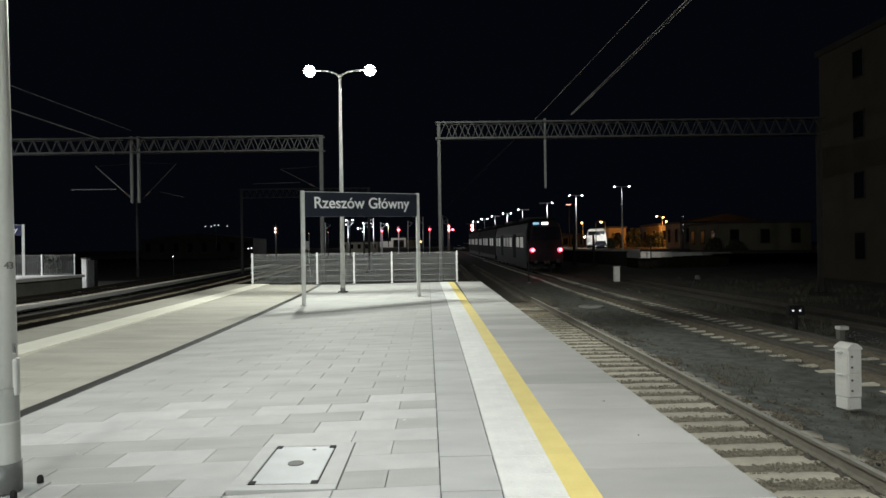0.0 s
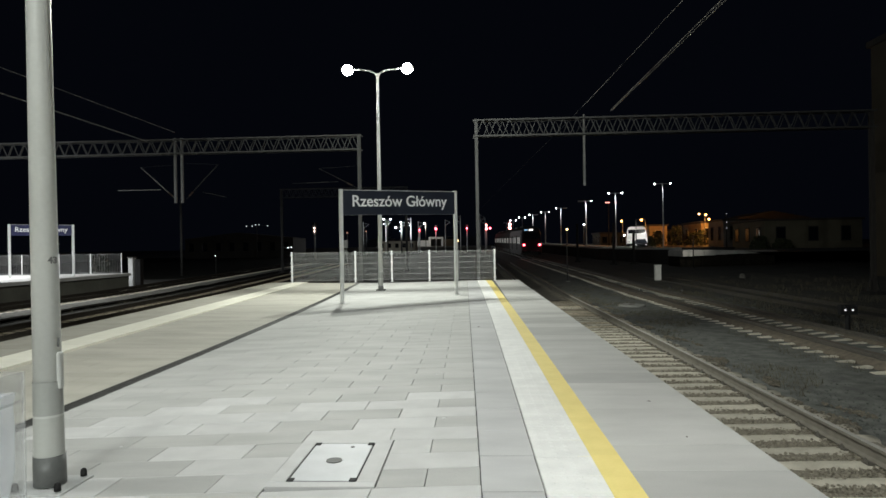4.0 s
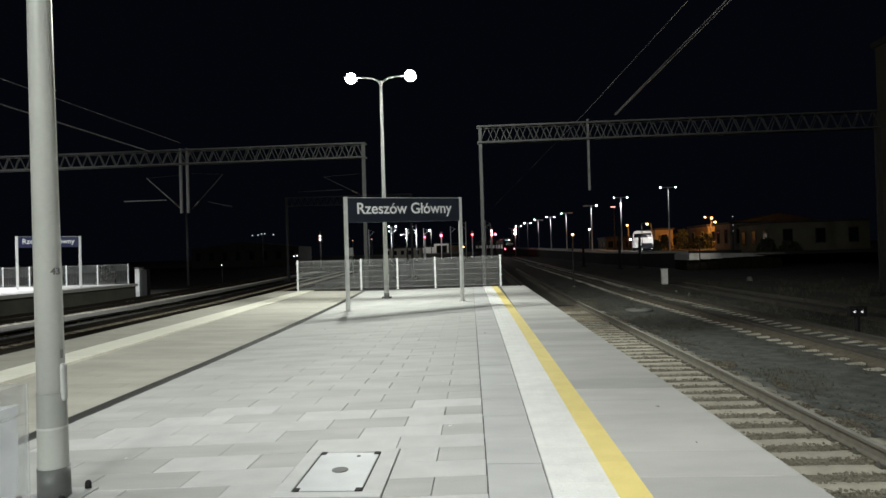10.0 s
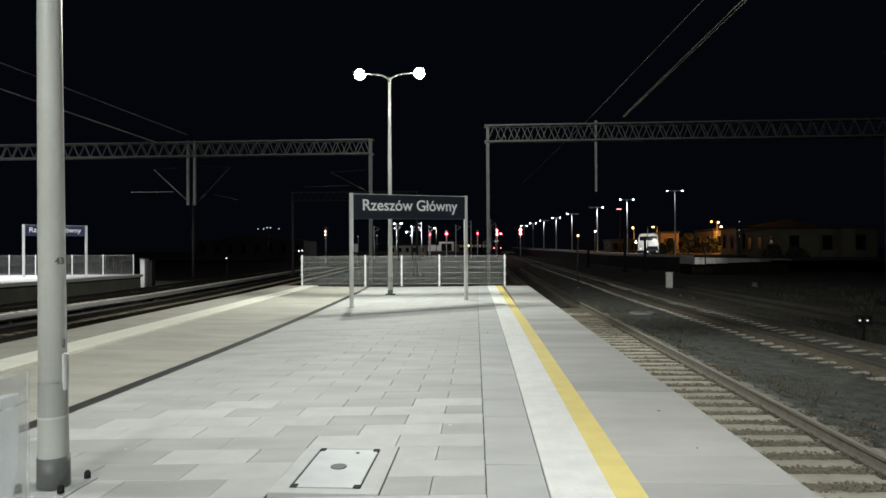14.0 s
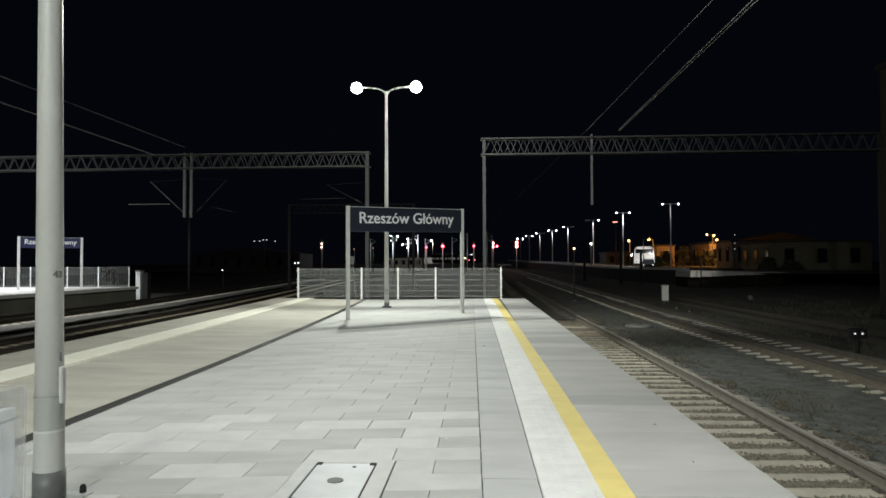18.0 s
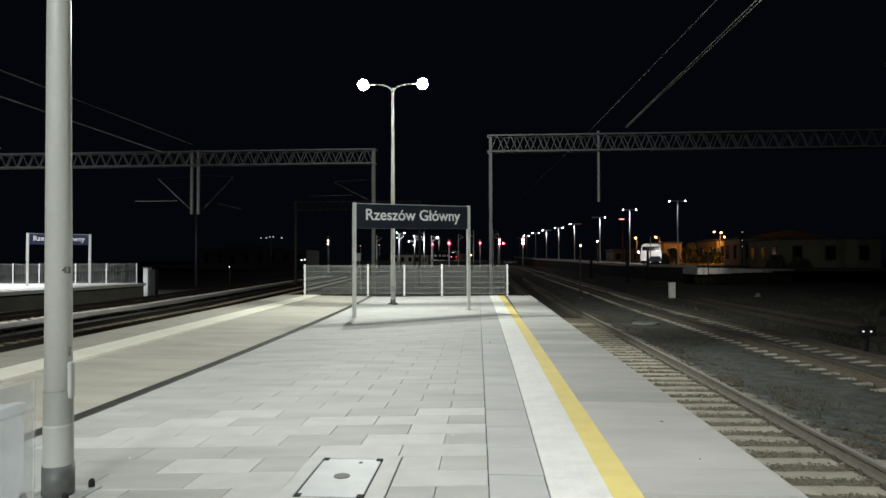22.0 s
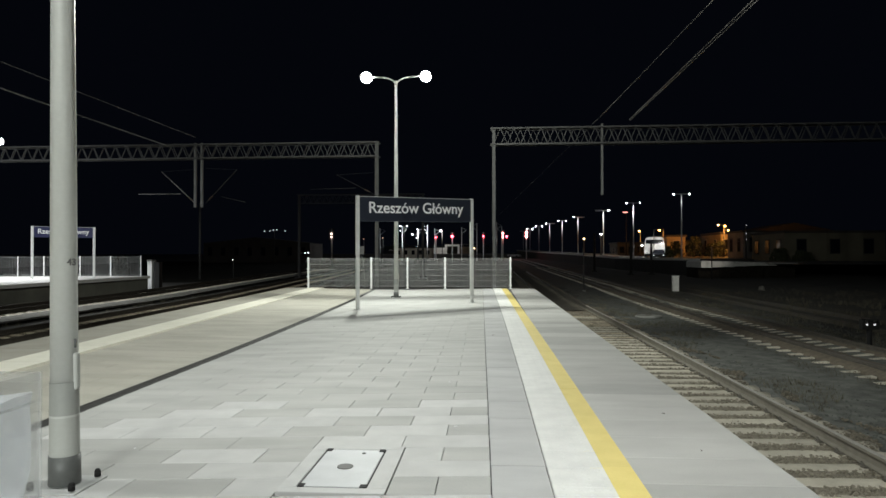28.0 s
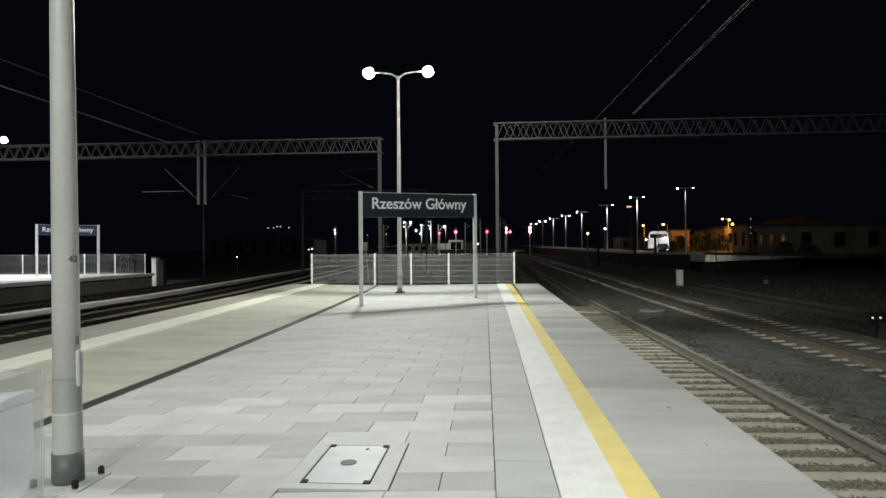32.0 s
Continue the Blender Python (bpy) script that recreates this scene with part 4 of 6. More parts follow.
# ---- clear litter bin beside the pole ----
BW, BD, BH = 0.24, 0.30, 0.765
bin_ob = thing("litter_bin", "clear acrylic litter bin with white bag beside lamp pole", "litter bin", pose(-2.547, 3.03, -0.035, 0, 0, 2))
for x0, x1, y0, y1 in ((-BW, BW, -BD, -BD + 0.006), (-BW, BW, BD - 0.006, BD), (-BW, -BW + 0.006, -BD + 0.007, BD - 0.007), (BW - 0.006, BW, -BD + 0.007, BD - 0.007)):
    pane = box_part("pane", x0, x1, y0, y1, 0.06, BH, M_CLEAR, bin_ob, "clear acrylic panel")
    pane.visible_shadow = False
for x0, x1, y0, y1 in ((-BW, BW, -BD - 0.004, -BD - 0.001), (BW + 0.001, BW + 0.004, -BD, BD)):
    rim = box_part("rim_band", x0, x1, y0, y1, 0.612, 0.626, M_CLEAR, bin_ob, "clear plastic band")
    rim.visible_shadow = False
bm = bmesh.new()
seg = 44
prev = None
for k, (z, r) in enumerate(((0.655, 1.0), (0.625, 0.995), (0.60, 0.975), (0.52, 0.99), (0.40, 0.995), (0.27, 0.985), (0.15, 0.90), (0.08, 0.70), (0.07, 0.03))):
    ring = []
    for i in range(seg):
        a = 2 * math.pi * i / seg
        c_, s_ = math.cos(a), math.sin(a)
        square = min(1.0 / max(abs(c_), abs(s_)), 1.405)
        crease = 1 - 0.012 * abs(math.sin(4.5 * a + 1.3 * k)) - 0.008 * abs(math.sin(9 * a + k))
        ring.append(bm.verts.new((r * square * crease * c_ * (BW - 0.008), r * square * crease * s_ * (BD - 0.008), z + 0.014 * math.sin(3 * a + k) * (k < 4))))
    if prev:
        for i in range(seg):
            f = bm.faces.new((prev[i], prev[(i + 1) % seg], ring[(i + 1) % seg], ring[i]))
            f.smooth = True
    prev = ring
bag = part("bag", bm, M_BAG, bin_ob, "thin white bin liner")
bag.visible_shadow = False
box_part("base", -BW + 0.005, BW - 0.005, -BD + 0.005, BD - 0.005, 0.02, 0.06, M_POLE_BASE, bin_ob, "grey base tray", 0.005)
for sx in (-1, 1):
    for sy in (-1, 1):
        box_part("corner_post", sx * BW - 0.006, sx * BW + 0.006, sy * BD - 0.006, sy * BD + 0.006, 0.0, BH, M_EDGE, bin_ob)

# ---- cabinets and small track furniture ----
def track_cabinet(x, y, z, w, d, h, turn, label):
    ob = thing("track_cabinet", label, "track cabinet", pose(x, y, z, 0, 0, turn))
    bm = bmesh.new()
    add_box(bm, -w / 2, w / 2, -d / 2, d / 2, 0.17, h * 0.90)
    bevelled(bm, 0.018, 2)
    part("body", bm, M_CABINET, ob)
    bm = bmesh.new()
    add_box(bm, -w * 0.47, w * 0.47, -d * 0.47, d * 0.47, 0.0, 0.17)
    bevelled(bm, 0.012, 2)
    part("plinth", bm, M_CABINET, ob)
    bm = bmesh.new()
    n = 8
    pts = [(-w * 0.53, h * 0.90)] + [(-w * 0.53 + w * 1.06 * i / n, h * 0.925 + 0.075 * h * math.sin(math.pi * i / n)) for i in range(n + 1)] + [(w * 0.53, h * 0.90)]
    add_profile(bm, pts, -d * 0.54, d * 0.54)
    part("lid", bm, M_CABINET, ob, "arched weathered lid")
    for z0, z1 in ((0.185, h * 0.53), (h * 0.545, h * 0.885)):
        bm = bmesh.new()
        add_box(bm, -w * 0.44, w * 0.44, -d / 2 - 0.012, -d / 2 + 0.004, z0, z1)
        bevelled(bm, 0.006, 1)
        door = part("door", bm, M_CABINET, ob)
        for zz in (z0 + (z1 - z0) * 0.28, z0 + (z1 - z0) * 0.75):
            bm = bmesh.new()
            add_tube(bm, (-w * 0.24, -d / 2 - 0.022, zz), (-w * 0.24, -d / 2 - 0.010, zz), 0.016, None, 12)
            part("lock", bm, M_CAB_SEAM, door, "dark round lock")
    for zz in (h * 0.86, h * 0.52):
        bm = bmesh.new()
        add_tube(bm, (-w / 2 - 0.10, -0.02, zz + 0.02), (-w / 2 + 0.01, -0.02, zz - 0.01), 0.017, None, 8)
        part("bracket", bm, M_LETTER, ob, "bright metal bracket")
    return ob


track_cabinet(5.93, 9.45, -1.03, 0.255, 0.22, 0.95, 14, "weathered white track cabinet with two doors beside the rails")
small = thing("marker_box", "narrow white equipment box between the tracks", "equipment box", pose(11.85, 43.2, BED_Z + rise(43.2) - 0.03))
box_part("body", -0.19, 0.19, -0.15, 0.15, 0.05, 0.98, M_CABINET, small, "", 0.02)
box_part("lid", -0.21, 0.21, -0.17, 0.17, 0.98, 1.03, M_CABINET, small, "", 0.01)
box_part("plinth", -0.17, 0.17, -0.13, 0.13, 0, 0.05, M_CONC, small)
post = thing("marker_post", "thin grey post beside the track", "marker post", pose(6.12, 43.57, BED_Z + 0.03))
tube_part("pole", (0, 0, 0), (-0.03, 0, 2.85), 0.034, M_LATTICE, post, seg=8)
tube_part("footing", (0, 0, -0.02), (0, 0, 0.1), 0.12, M_CONC, post, seg=10)
dwarf = thing("dwarf_signal", "low black shunting signal with two lit white lamps", "railway signal", pose(9.30, 17.0, BED_Z - 0.02))
box_part("housing", -0.2, 0.22, -0.07, 0.09, 0.57, 0.82, M_BLACK, dwarf, "", 0.02)
tube_part("stem", (0, 0, 0), (0, 0, 0.6), 0.06, M_BLACK, dwarf)
box_part("footing", -0.2, 0.2, -0.2, 0.2, -0.05, 0.08, M_CONC, dwarf)
for dx in (-0.09, 0.09):
    bm = bmesh.new()
    add_tube(bm, (dx, -0.085, 0.70), (dx, -0.068, 0.70), 0.027, None, 12)
    part("lens", bm, G_DWARF, dwarf, "small white lamp")
    bm = bmesh.new()
    add_tube(bm, (dx, -0.16, 0.75), (dx, -0.07, 0.76), 0.05, None, 10, False)
    part("hood", bm, M_BLACK, dwarf)
pm = thing("point_machine", "pale grey box on the sleepers of a track", "point machine", pose(9.90, 16.0, BED_Z - 0.04))
box_part("casing", -0.12, 0.12, -0.10, 0.10, 0.33, 0.42, M_CABINET, pm, "", 0.02)
box_part("foot", -0.10, 0.02, -0.08, 0.08, 0, 0.33, M_CONC_DARK, pm)
slab = thing("cable_chamber_cover", "pale concrete cover slab in dark ballast", "cover slab", pose(6.15, 26.2, BED_Z - 0.02))
bm = bmesh.new()
add_tube(bm, (0, 0, 0), (0, 0, 0.08), 0.52, 0.49, 18)
part("slab", bm, M_CONC, slab)
bm = bmesh.new()
add_box(bm, -0.11, 0.11, -0.04, 0.04, 0.08, 0.10)
part("lift_bar", bm, M_RAIL, slab)

disused = thing("railway_track", "overgrown rusty rails sunk in dark earth", "railway track", kind="structure")
for x in (12.15, 13.65):
    bm = bmesh.new()
    r0 = [bm.verts.new((x + u, -12.0, RAIL_Z - 0.09 + v)) for u, v in rail_outline()]
    r1 = [bm.verts.new((x + u, 70.0, RAIL_Z - 0.09 + v)) for u, v in rail_outline()]
    for i in range(len(r0)):
        bm.faces.new((r0[i], r0[(i + 1) % len(r0)], r1[(i + 1) % len(r0)], r1[i]))
    part("rail", bm, M_RAIL, disused)
# small white pegs added in place of glints along the rails
for x, y in ((8.68, 40.35), (9.6, 41.5), (10.49, 36.1), (10.33, 33.45), (8.45, 34.3)):
    peg = thing("glint_peg", "tiny white peg added for a glint beside the rails", "marker peg", pose(x, y, BED_Z), "track pegs")
    box_part("stake", -0.02, 0.02, -0.02, 0.02, -0.05, 0.08, M_CONC_DARK, peg)
    box_part("cap", -0.06, 0.06, -0.03, 0.03, 0.08, 0.13, M_BRIGHT, peg, "bright cap in place of a glint")
stone = thing("marker_stone", "squat grey concrete marker beside the tracks", "marker stone", pose(18.0, 45.2, BED_Z - 0.03))
bm = bmesh.new()
add_tube(bm, (0, 0, 0), (0, 0, 0.32), 0.22, 0.17, 12)
add_ball(bm, (0, 0, 0.32), 0.17, 12, 6, 0.5)
part("body", bm, M_CONC_DARK, stone)

# ---- second platform ----
P2Z = 0.08


def edge2(y):
    return -21.30 - 0.045 * (y - 27)


bm = bmesh.new()
for y0, y1 in ((-20, 0), (0, 20), (20, 41.2)):
    a = [bm.verts.new(p) for p in ((edge2(y0), y0, P2Z), (edge2(y1), y1, P2Z), (-33.0, y1, P2Z), (-33.0, y0, P2Z))]
    bm.faces.new(a)
structure("platform_2_paving", bm, M_SLAB, "pale paved top of the second platform")
bm = bmesh.new()
y = -9.0
while y < 41.0:
    add_box(bm, edge2(y) - 0.9, edge2(y) + 0.06, y, y + 1.98, P2Z - 0.16, P2Z + 0.008)
    y += 2.0
structure("platform_2_edge", bm, M_SLAB, "row of concrete edge slabs")
bm = bmesh.new()
for y0, y1 in ((-20, 0), (0, 20), (20, 41.2)):
    v = [bm.verts.new(p) for p in ((edge2(y0) - 0.12, y0, P2Z - 0.02), (edge2(y1) - 0.12, y1, P2Z - 0.02), (edge2(y1) - 0.12, y1, -1.3), (edge2(y0) - 0.12, y0, -1.3))]
    bm.faces.new(v)
v = [bm.verts.new(p) for p in ((edge2(41.2) - 0.12, 41.2, P2Z - 0.02), (-33, 41.2, P2Z - 0.02), (-33, 41.2, -1.3), (edge2(41.2) - 0.12, 41.2, -1.3))]
bm.faces.new(v)
structure("platform_2_wall", bm, M_WALL_OLIVE_GREY, "dark olive-grey concrete platform wall")
name_sign((-25.62, 35.3, P2Z), (-23.25, 37.3, P2Z), 2.98, 0.60, M_NAVY_LIT, "blue station name sign on the second platform", 0.125)
fence_line("fence", "white wire mesh fence on the second platform", (-31.9, -30.14, -28.39, -25.98, -23.96, -21.98), 40.2, P2Z, 1.26, 2, 0.022, 0.10)
cab2 = thing("equipment_cabinet", "tall grey cabinet beyond the second platform's end", "equipment cabinet", pose(-22.95, 43.4, BED_Z + 0.05))
box_part("body", -0.20, 0.12, -0.25, 0.25, 0.1, 2.02, M_GALV, cab2, "", 0.03)
box_part("roof", -0.23, 0.15, -0.29, 0.29, 2.02, 2.10, M_HANGER, cab2, "", 0.02)
box_part("plinth", -0.24, 0.18, -0.27, 0.27, -0.1, 0.1, M_CONC, cab2)
box_part("side_cabinet", 0.20, 0.55, -0.1, 0.35, -0.05, 1.95, M_BLACK, cab2, "dark neighbouring cabinet")
for px, py, watts, aim, cone in ((-28.3, 35.0, 1900, 28, 104), (-26.6, 17.5, 2600, 46, 124)):
    lamp_pole(px, py, P2Z, height=7.55)
    for s in (-1, 1):
        for tilt in (-aim, aim):
            spot_down(px + s, py, P2Z + 7.4, watts, (0.95, 0.98, 1.0), cone - 18 if tilt > 0 else cone, 0.14, tilt)

# ---- far island platform with its row of lamps ----
ISLAND = ((21.3, 75.0), (18.95, 88.6), (18.17, 107.0), (17.32, 131.0), (16.31, 150.0), (15.07, 167.0), (14.09, 190.0), (13.34, 220.0), (12.7, 250.0))


def island_z(y):
    return 1.02 + 0.0150 * max(0.0, y - 80)


bm, wall_bm, kerb_bm = bmesh.new(), bmesh.new(), bmesh.new()
line = [(23.0, 66.0)] + list(ISLAND)
for (xa, ya), (xb, yb) in zip(line, line[1:]):
    za, zb = island_z(ya), island_z(yb)
    for target, left, right, up in ((bm, -2.1, 2.6, 0.0), (kerb_bm, -2.5, -2.1, 0.01)):
        target.faces.new([target.verts.new(p) for p in ((xa + left, ya, za + up), (xa + right, ya, za + up), (xb + right, yb, zb + up), (xb + left, yb, zb + up))])
    kerb_bm.faces.new([kerb_bm.verts.new(p) for p in ((xa - 2.5, ya, za + 0.01), (xb - 2.5, yb, zb + 0.01), (xb - 2.5, yb, zb - 0.18), (xa - 2.5, ya, za - 0.18))])
    for side in (-2.4, 2.6):
        wall_bm.faces.new([wall_bm.verts.new(p) for p in ((xa + side, ya, za - 0.01), (xb + side, yb, zb - 0.01), (xb + side, yb, -1.3), (xa + side, ya, -1.3))])
wall_bm.faces.new([wall_bm.verts.new(p) for p in ((20.6, 66.0, 0.99), (25.6, 66.0, 0.99), (25.6, 66.0, -1.3), (20.6, 66.0, -1.3))])
structure("platform_3", bm, M_CONC, "distant lit concrete platform")
structure("platform_3_edge", kerb_bm, M_SLAB, "pale edge of the distant platform")
structure("platform_3_wall", wall_bm, M_UNLIT_WALL, "wall of the distant platform, coloured near black for shade")


def far_lamp(x, y, z, h=7.15, heads=(True, True)):
    ob = thing("street_lamp", "distant slender lamp pole with lit heads", "street lamp", pose(x, y, z), "distant lamps")
    tube_part("pole", (0, 0, 0), (0, 0, h), 0.090, M_GALV, ob, 0.050, seg=8)
    tube_part("cross_arm", (-0.7, 0, h + 0.02), (0.7, 0, h + 0.02), 0.035, M_GALV, ob, seg=6)
    for s, lit in zip((-1, 1), heads):
        bm = bmesh.new()
        if lit:
            add_ball(bm, (s * 0.86, 0, h + 0.02), 0.075 + 0.0006 * max(0.0, y - 80), 10, 8)
        else:
            add_box(bm, s * 0.86 - 0.40, s * 0.86 + 0.40, -0.15, 0.15, h - 0.08, h + 0.10)
        part("lamp_head", bm, G_LED_FAR if lit else M_GALV, ob, "bright white head" if lit else "unlit grey head")
    return ob


HEADS = ((True, True), (True, True), (False, True), (True, False), (True, True), (True, False), (True, True), (True, True), (False, True))
for (x, y), heads in zip(ISLAND, HEADS):
    far_lamp(x, y, island_z(y), heads=heads)
for (x, y), watts in zip(ISLAND, (45, 330, 330, 330, 330, 330)):
    spot_down(x, y - 0.3, island_z(y) + 6.9, watts, (0.95, 0.98, 1.0), 96, 0.3, 0, 18)


# ---- signals, yard lights and masts in the distance ----
def signal_mast(x, y, lamps, label="railway signal mast with a red light", radius=0.30):
    base = BED_Z + rise(y)
    top = max(z for _, z, _ in lamps) + 0.9
    radius *= 0.92
    ob = thing("signal_mast", label, "railway signal", pose(x, y, 0), "signals")
    tube_part("mast", (0.0, 0.15, base), (0.0, 0.15, top), 0.14, M_GALV, ob, seg=8)
    box_part("backboard", -0.42, 0.42, 0.04, 0.10, min(z for _, z, _ in lamps) - 0.6, top, M_BLACK, ob, "black backboard", 0.01)
    for dx, z, material in lamps:
        bm = bmesh.new()
        add_ball(bm, (dx, -0.12, z), radius, 12, 8)
        part("lens", bm, material, ob, "lit signal lens")
    return ob


signal_mast(-13.07, 160, [(0, 5.9, G_RED)], radius=0.20)
signal_mast(-9.07, 160, [(0, 6.15, G_RED)], radius=0.34)
signal_mast(-1.52, 160, [(0, 6.15, G_RED)], radius=0.24)
signal_mast(3.40, 170, [(-0.08, 7.15, G_RED_WHITE), (-0.08, 6.25, G_RED_WHITE), (0.95, 6.35, G_RED)], "signal mast with bright red lights", 0.31)
signal_mast(9.39, 170, [(0, 7.25, G_RED_WHITE), (0, 6.35, G_RED_WHITE)], "signal mast with two bright red lights", 0.38)
signal_mast(-26.74, 110, [(0, 5.15, G_PINK), (0, 4.6, G_PINK)], "signal mast with two pale lights", 0.17)


def light_mast(x, y, lamps, label, radius=0.22, width=0.12, base=None):
    base = BED_Z + rise(y) if base is None else base
    radius *= 0.72
    ob = thing("light_mast", label, "light mast", pose(x, y, 0), "distant lamps")
    top = max(z for _, z, _ in lamps)
    tube_part("mast", (0, 0.1, base), (0, 0.1, top), width, M_LATTICE, ob, width * 0.6, seg=8)
    for dx, z, material in lamps:
        if abs(dx) > 0.35:
            tube_part("arm", (0, 0.1, z), (dx, 0.1, z), 0.04, M_LATTICE, ob, seg=6)
        bm = bmesh.new()
        add_ball(bm, (dx, -0.05, z), radius, 10, 8)
        part("lamp_head", bm, material, ob, "lit lamp")
    return ob


light_mast(-40.0, 120, [(-1.85, 6.05, G_YARD_DIM), (-0.8, 6.05, G_YARD_DIM), (-0.15, 6.27, G_YARD_DIM), (0.5, 6.27, G_YARD_DIM), (2.1, 6.05, G_YARD_DIM)], "distant mast with a row of small lights", 0.15)
light_mast(-16.95, 130, [(-0.75, 7.3, G_LED_FAR), (0.6, 7.3, G_LED_FAR), (-0.75, 6.4, G_YARD)], "distant mast with a pair of white lamps", 0.17)
light_mast(-16.4, 150, [(-1.3, 6.3, G_LED_FAR), (-0.25, 5.5, G_YARD), (-0.15, 7.55, G_YARD), (1.05, 7.4, G_YARD), (2.0, 6.65, G_YARD)], "lattice mast with several small white lamps", 0.15, 0.22)
light_mast(-25.4, 352, [(-0.75, 14.97, G_LED_FAR)], "tall yard lamp on a thin mast", 0.48, 0.2)
light_mast(-27.0, 140, [(0, 5.05, G_WARM_DIM)], "small distant lamp beside the tracks", 0.15)
light_mast(-22.9, 140, [(0, 5.25, G_WARM_DIM)], "small distant warm lamp on a mast", 0.17)
light_mast(-2.8, 120, [(0, 2.75, G_WARM)], "low warm lamp beside the track", 0.22)
light_mast(-23.9, 60, [(0, 1.0, G_SIGNAL_WHITE)], "low white marker lamp beside the track", 0.045, 0.03)
light_mast(-29.35, 100, [(0, 1.93, G_YARD), (0.9, 1.84, G_YARD), (1.4, 1.9, G_YARD)], "cluster of small white lamps", 0.13)
for x, y, top, reach in ((-20.0, 150, 8.2, 1.1), (-14.2, 150, 8.6, -1.2), (-13.2, 158, 8.0, 1.3), (-2.9, 150, 8.9, -1.2), (1.6, 150, 9.1, 1.0), (2.8, 154, 8.4, -1.1), (-24.5, 146, 7.6, 1.2), (-7.0, 165, 8.6, 1.2)):
    mast = thing("catenary_mast", "thin pale mast with a short arm over distant tracks", "catenary mast", pose(x, y, BED_Z + rise(y) - 0.05), "distant masts")
    h = top - BED_Z - rise(y)
    tube_part("pole", (0, 0, 0), (0, 0, h), 0.11, M_GALV, mast, 0.08, seg=8)
    tube_part("arm", (0, 0, h * 0.80), (reach, 0, h * 0.92), 0.045, M_GALV, mast, seg=6)
    tube_part("tie", (0, 0, h * 0.97), (reach, 0, h * 0.93), 0.025, M_GALV, mast, seg=6)
YARD_Z = 0.75
light_mast(15.8, 112, [(0, 4.2, G_WARM)], "dim yellow street lamp in the yard", 0.26, base=YARD_Z)
light_mast(18.3, 110, [(-0.0, 4.9, G_LED_FAR)], "small white street lamp in the yard", 0.18, base=YARD_Z)
light_mast(25.1, 112, [(-0.2, 5.45, G_SODIUM)], "orange sodium street lamp in the yard", 0.22, base=YARD_Z)
light_mast(28.9, 112, [(-0.7, 5.62, G_SODIUM)], "orange street lamp with a bright globe", 0.27, base=YARD_Z)
light_mast(25.3, 110, [(-0.4, 3.03, G_LED_FAR)], "low white lamp beside the bus", 0.18, base=YARD_Z)
light_mast(38.0, 110, [(-0.95, 6.3, G_WARM), (0.65, 5.45, G_SODIUM), (0.15, 6.15, G_SODIUM)], "street lamp with three heads", 0.22, base=YARD_Z)
light_mast(34.7, 92, [(0, 5.45, G_DWARF), (0, 4.3, G_DWARF), (0, 3.5, G_DWARF)], "thin mast with three small lamps", 0.075, base=YARD_Z)
far_sign = thing("illuminated_sign", "small glowing red and white sign on a pole", "sign", pose(24.0, 118, YARD_Z))
tube_part("pole", (0, 0, 0), (0, 0, 8.2), 0.1, M_BLACK, far_sign, seg=8)
box_part("panel", -0.55, 0.25, -0.12, 0.0, 8.17, 8.33, G_SIGN, far_sign)
bm = bmesh.new()
add_ball(bm, (1.25, 0, 8.25), 0.13)
part("lamp_head", bm, G_SIGN, far_sign)
for x, y, z, w in ((25.0, 111, 5.0, 260), (28.2, 111, 5.2, 380), (38.2, 109, 5.2, 1000)):
    glow_point(x, y, z, w, SODIUM)
# two added fill spots, one for the coping and one for the bus
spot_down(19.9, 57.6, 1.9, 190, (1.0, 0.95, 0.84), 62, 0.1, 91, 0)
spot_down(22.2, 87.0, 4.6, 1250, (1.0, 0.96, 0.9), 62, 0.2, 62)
glow_point(-26.1, 351, 14.2, 3800, (1.0, 0.96, 0.86))
glow_point(-16.6, 149, 6.9, 2400, (0.9, 0.97, 1.0))

# invented black masts and hoods above the two fill spots
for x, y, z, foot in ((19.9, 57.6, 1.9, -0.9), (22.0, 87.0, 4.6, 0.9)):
    fill_stand = thing("fill_light_stand", "added black mast and hood over a fill light", "floodlight", pose(x, y + 3.2, foot))
    tube_part("mast", (0, 0, 0), (0, 0, z - foot + 0.25), 0.05, M_BLACK, fill_stand, seg=8)
    tube_part("arm", (0, 0, z - foot + 0.22), (0, -3.2, z - foot + 0.22), 0.03, M_BLACK, fill_stand, seg=6)
    box_part("hood", -0.2, 0.2, -3.4, -3.0, z - foot + 0.12, z - foot + 0.20, M_BLACK, fill_stand, "", 0.01)

# ---- raised yard on the far side, with its buildings ----
bm = bmesh.new()
v = [bm.verts.new(p) for p in ((26.2, 60, 0.55), (70, 60, 0.45), (70, 170, 1.4), (14, 170, 1.9), (16.2, 120, 1.2), (22.0, 70, 0.70))]
bm.faces.new(v)
structure("raised_yard", bm, M_GROUND, "dark raised yard beyond the tracks")
edge = thing("retaining_edge", "pale lit concrete edge of the raised yard", "retaining wall", pose(0, 0, 0), kind="structure")
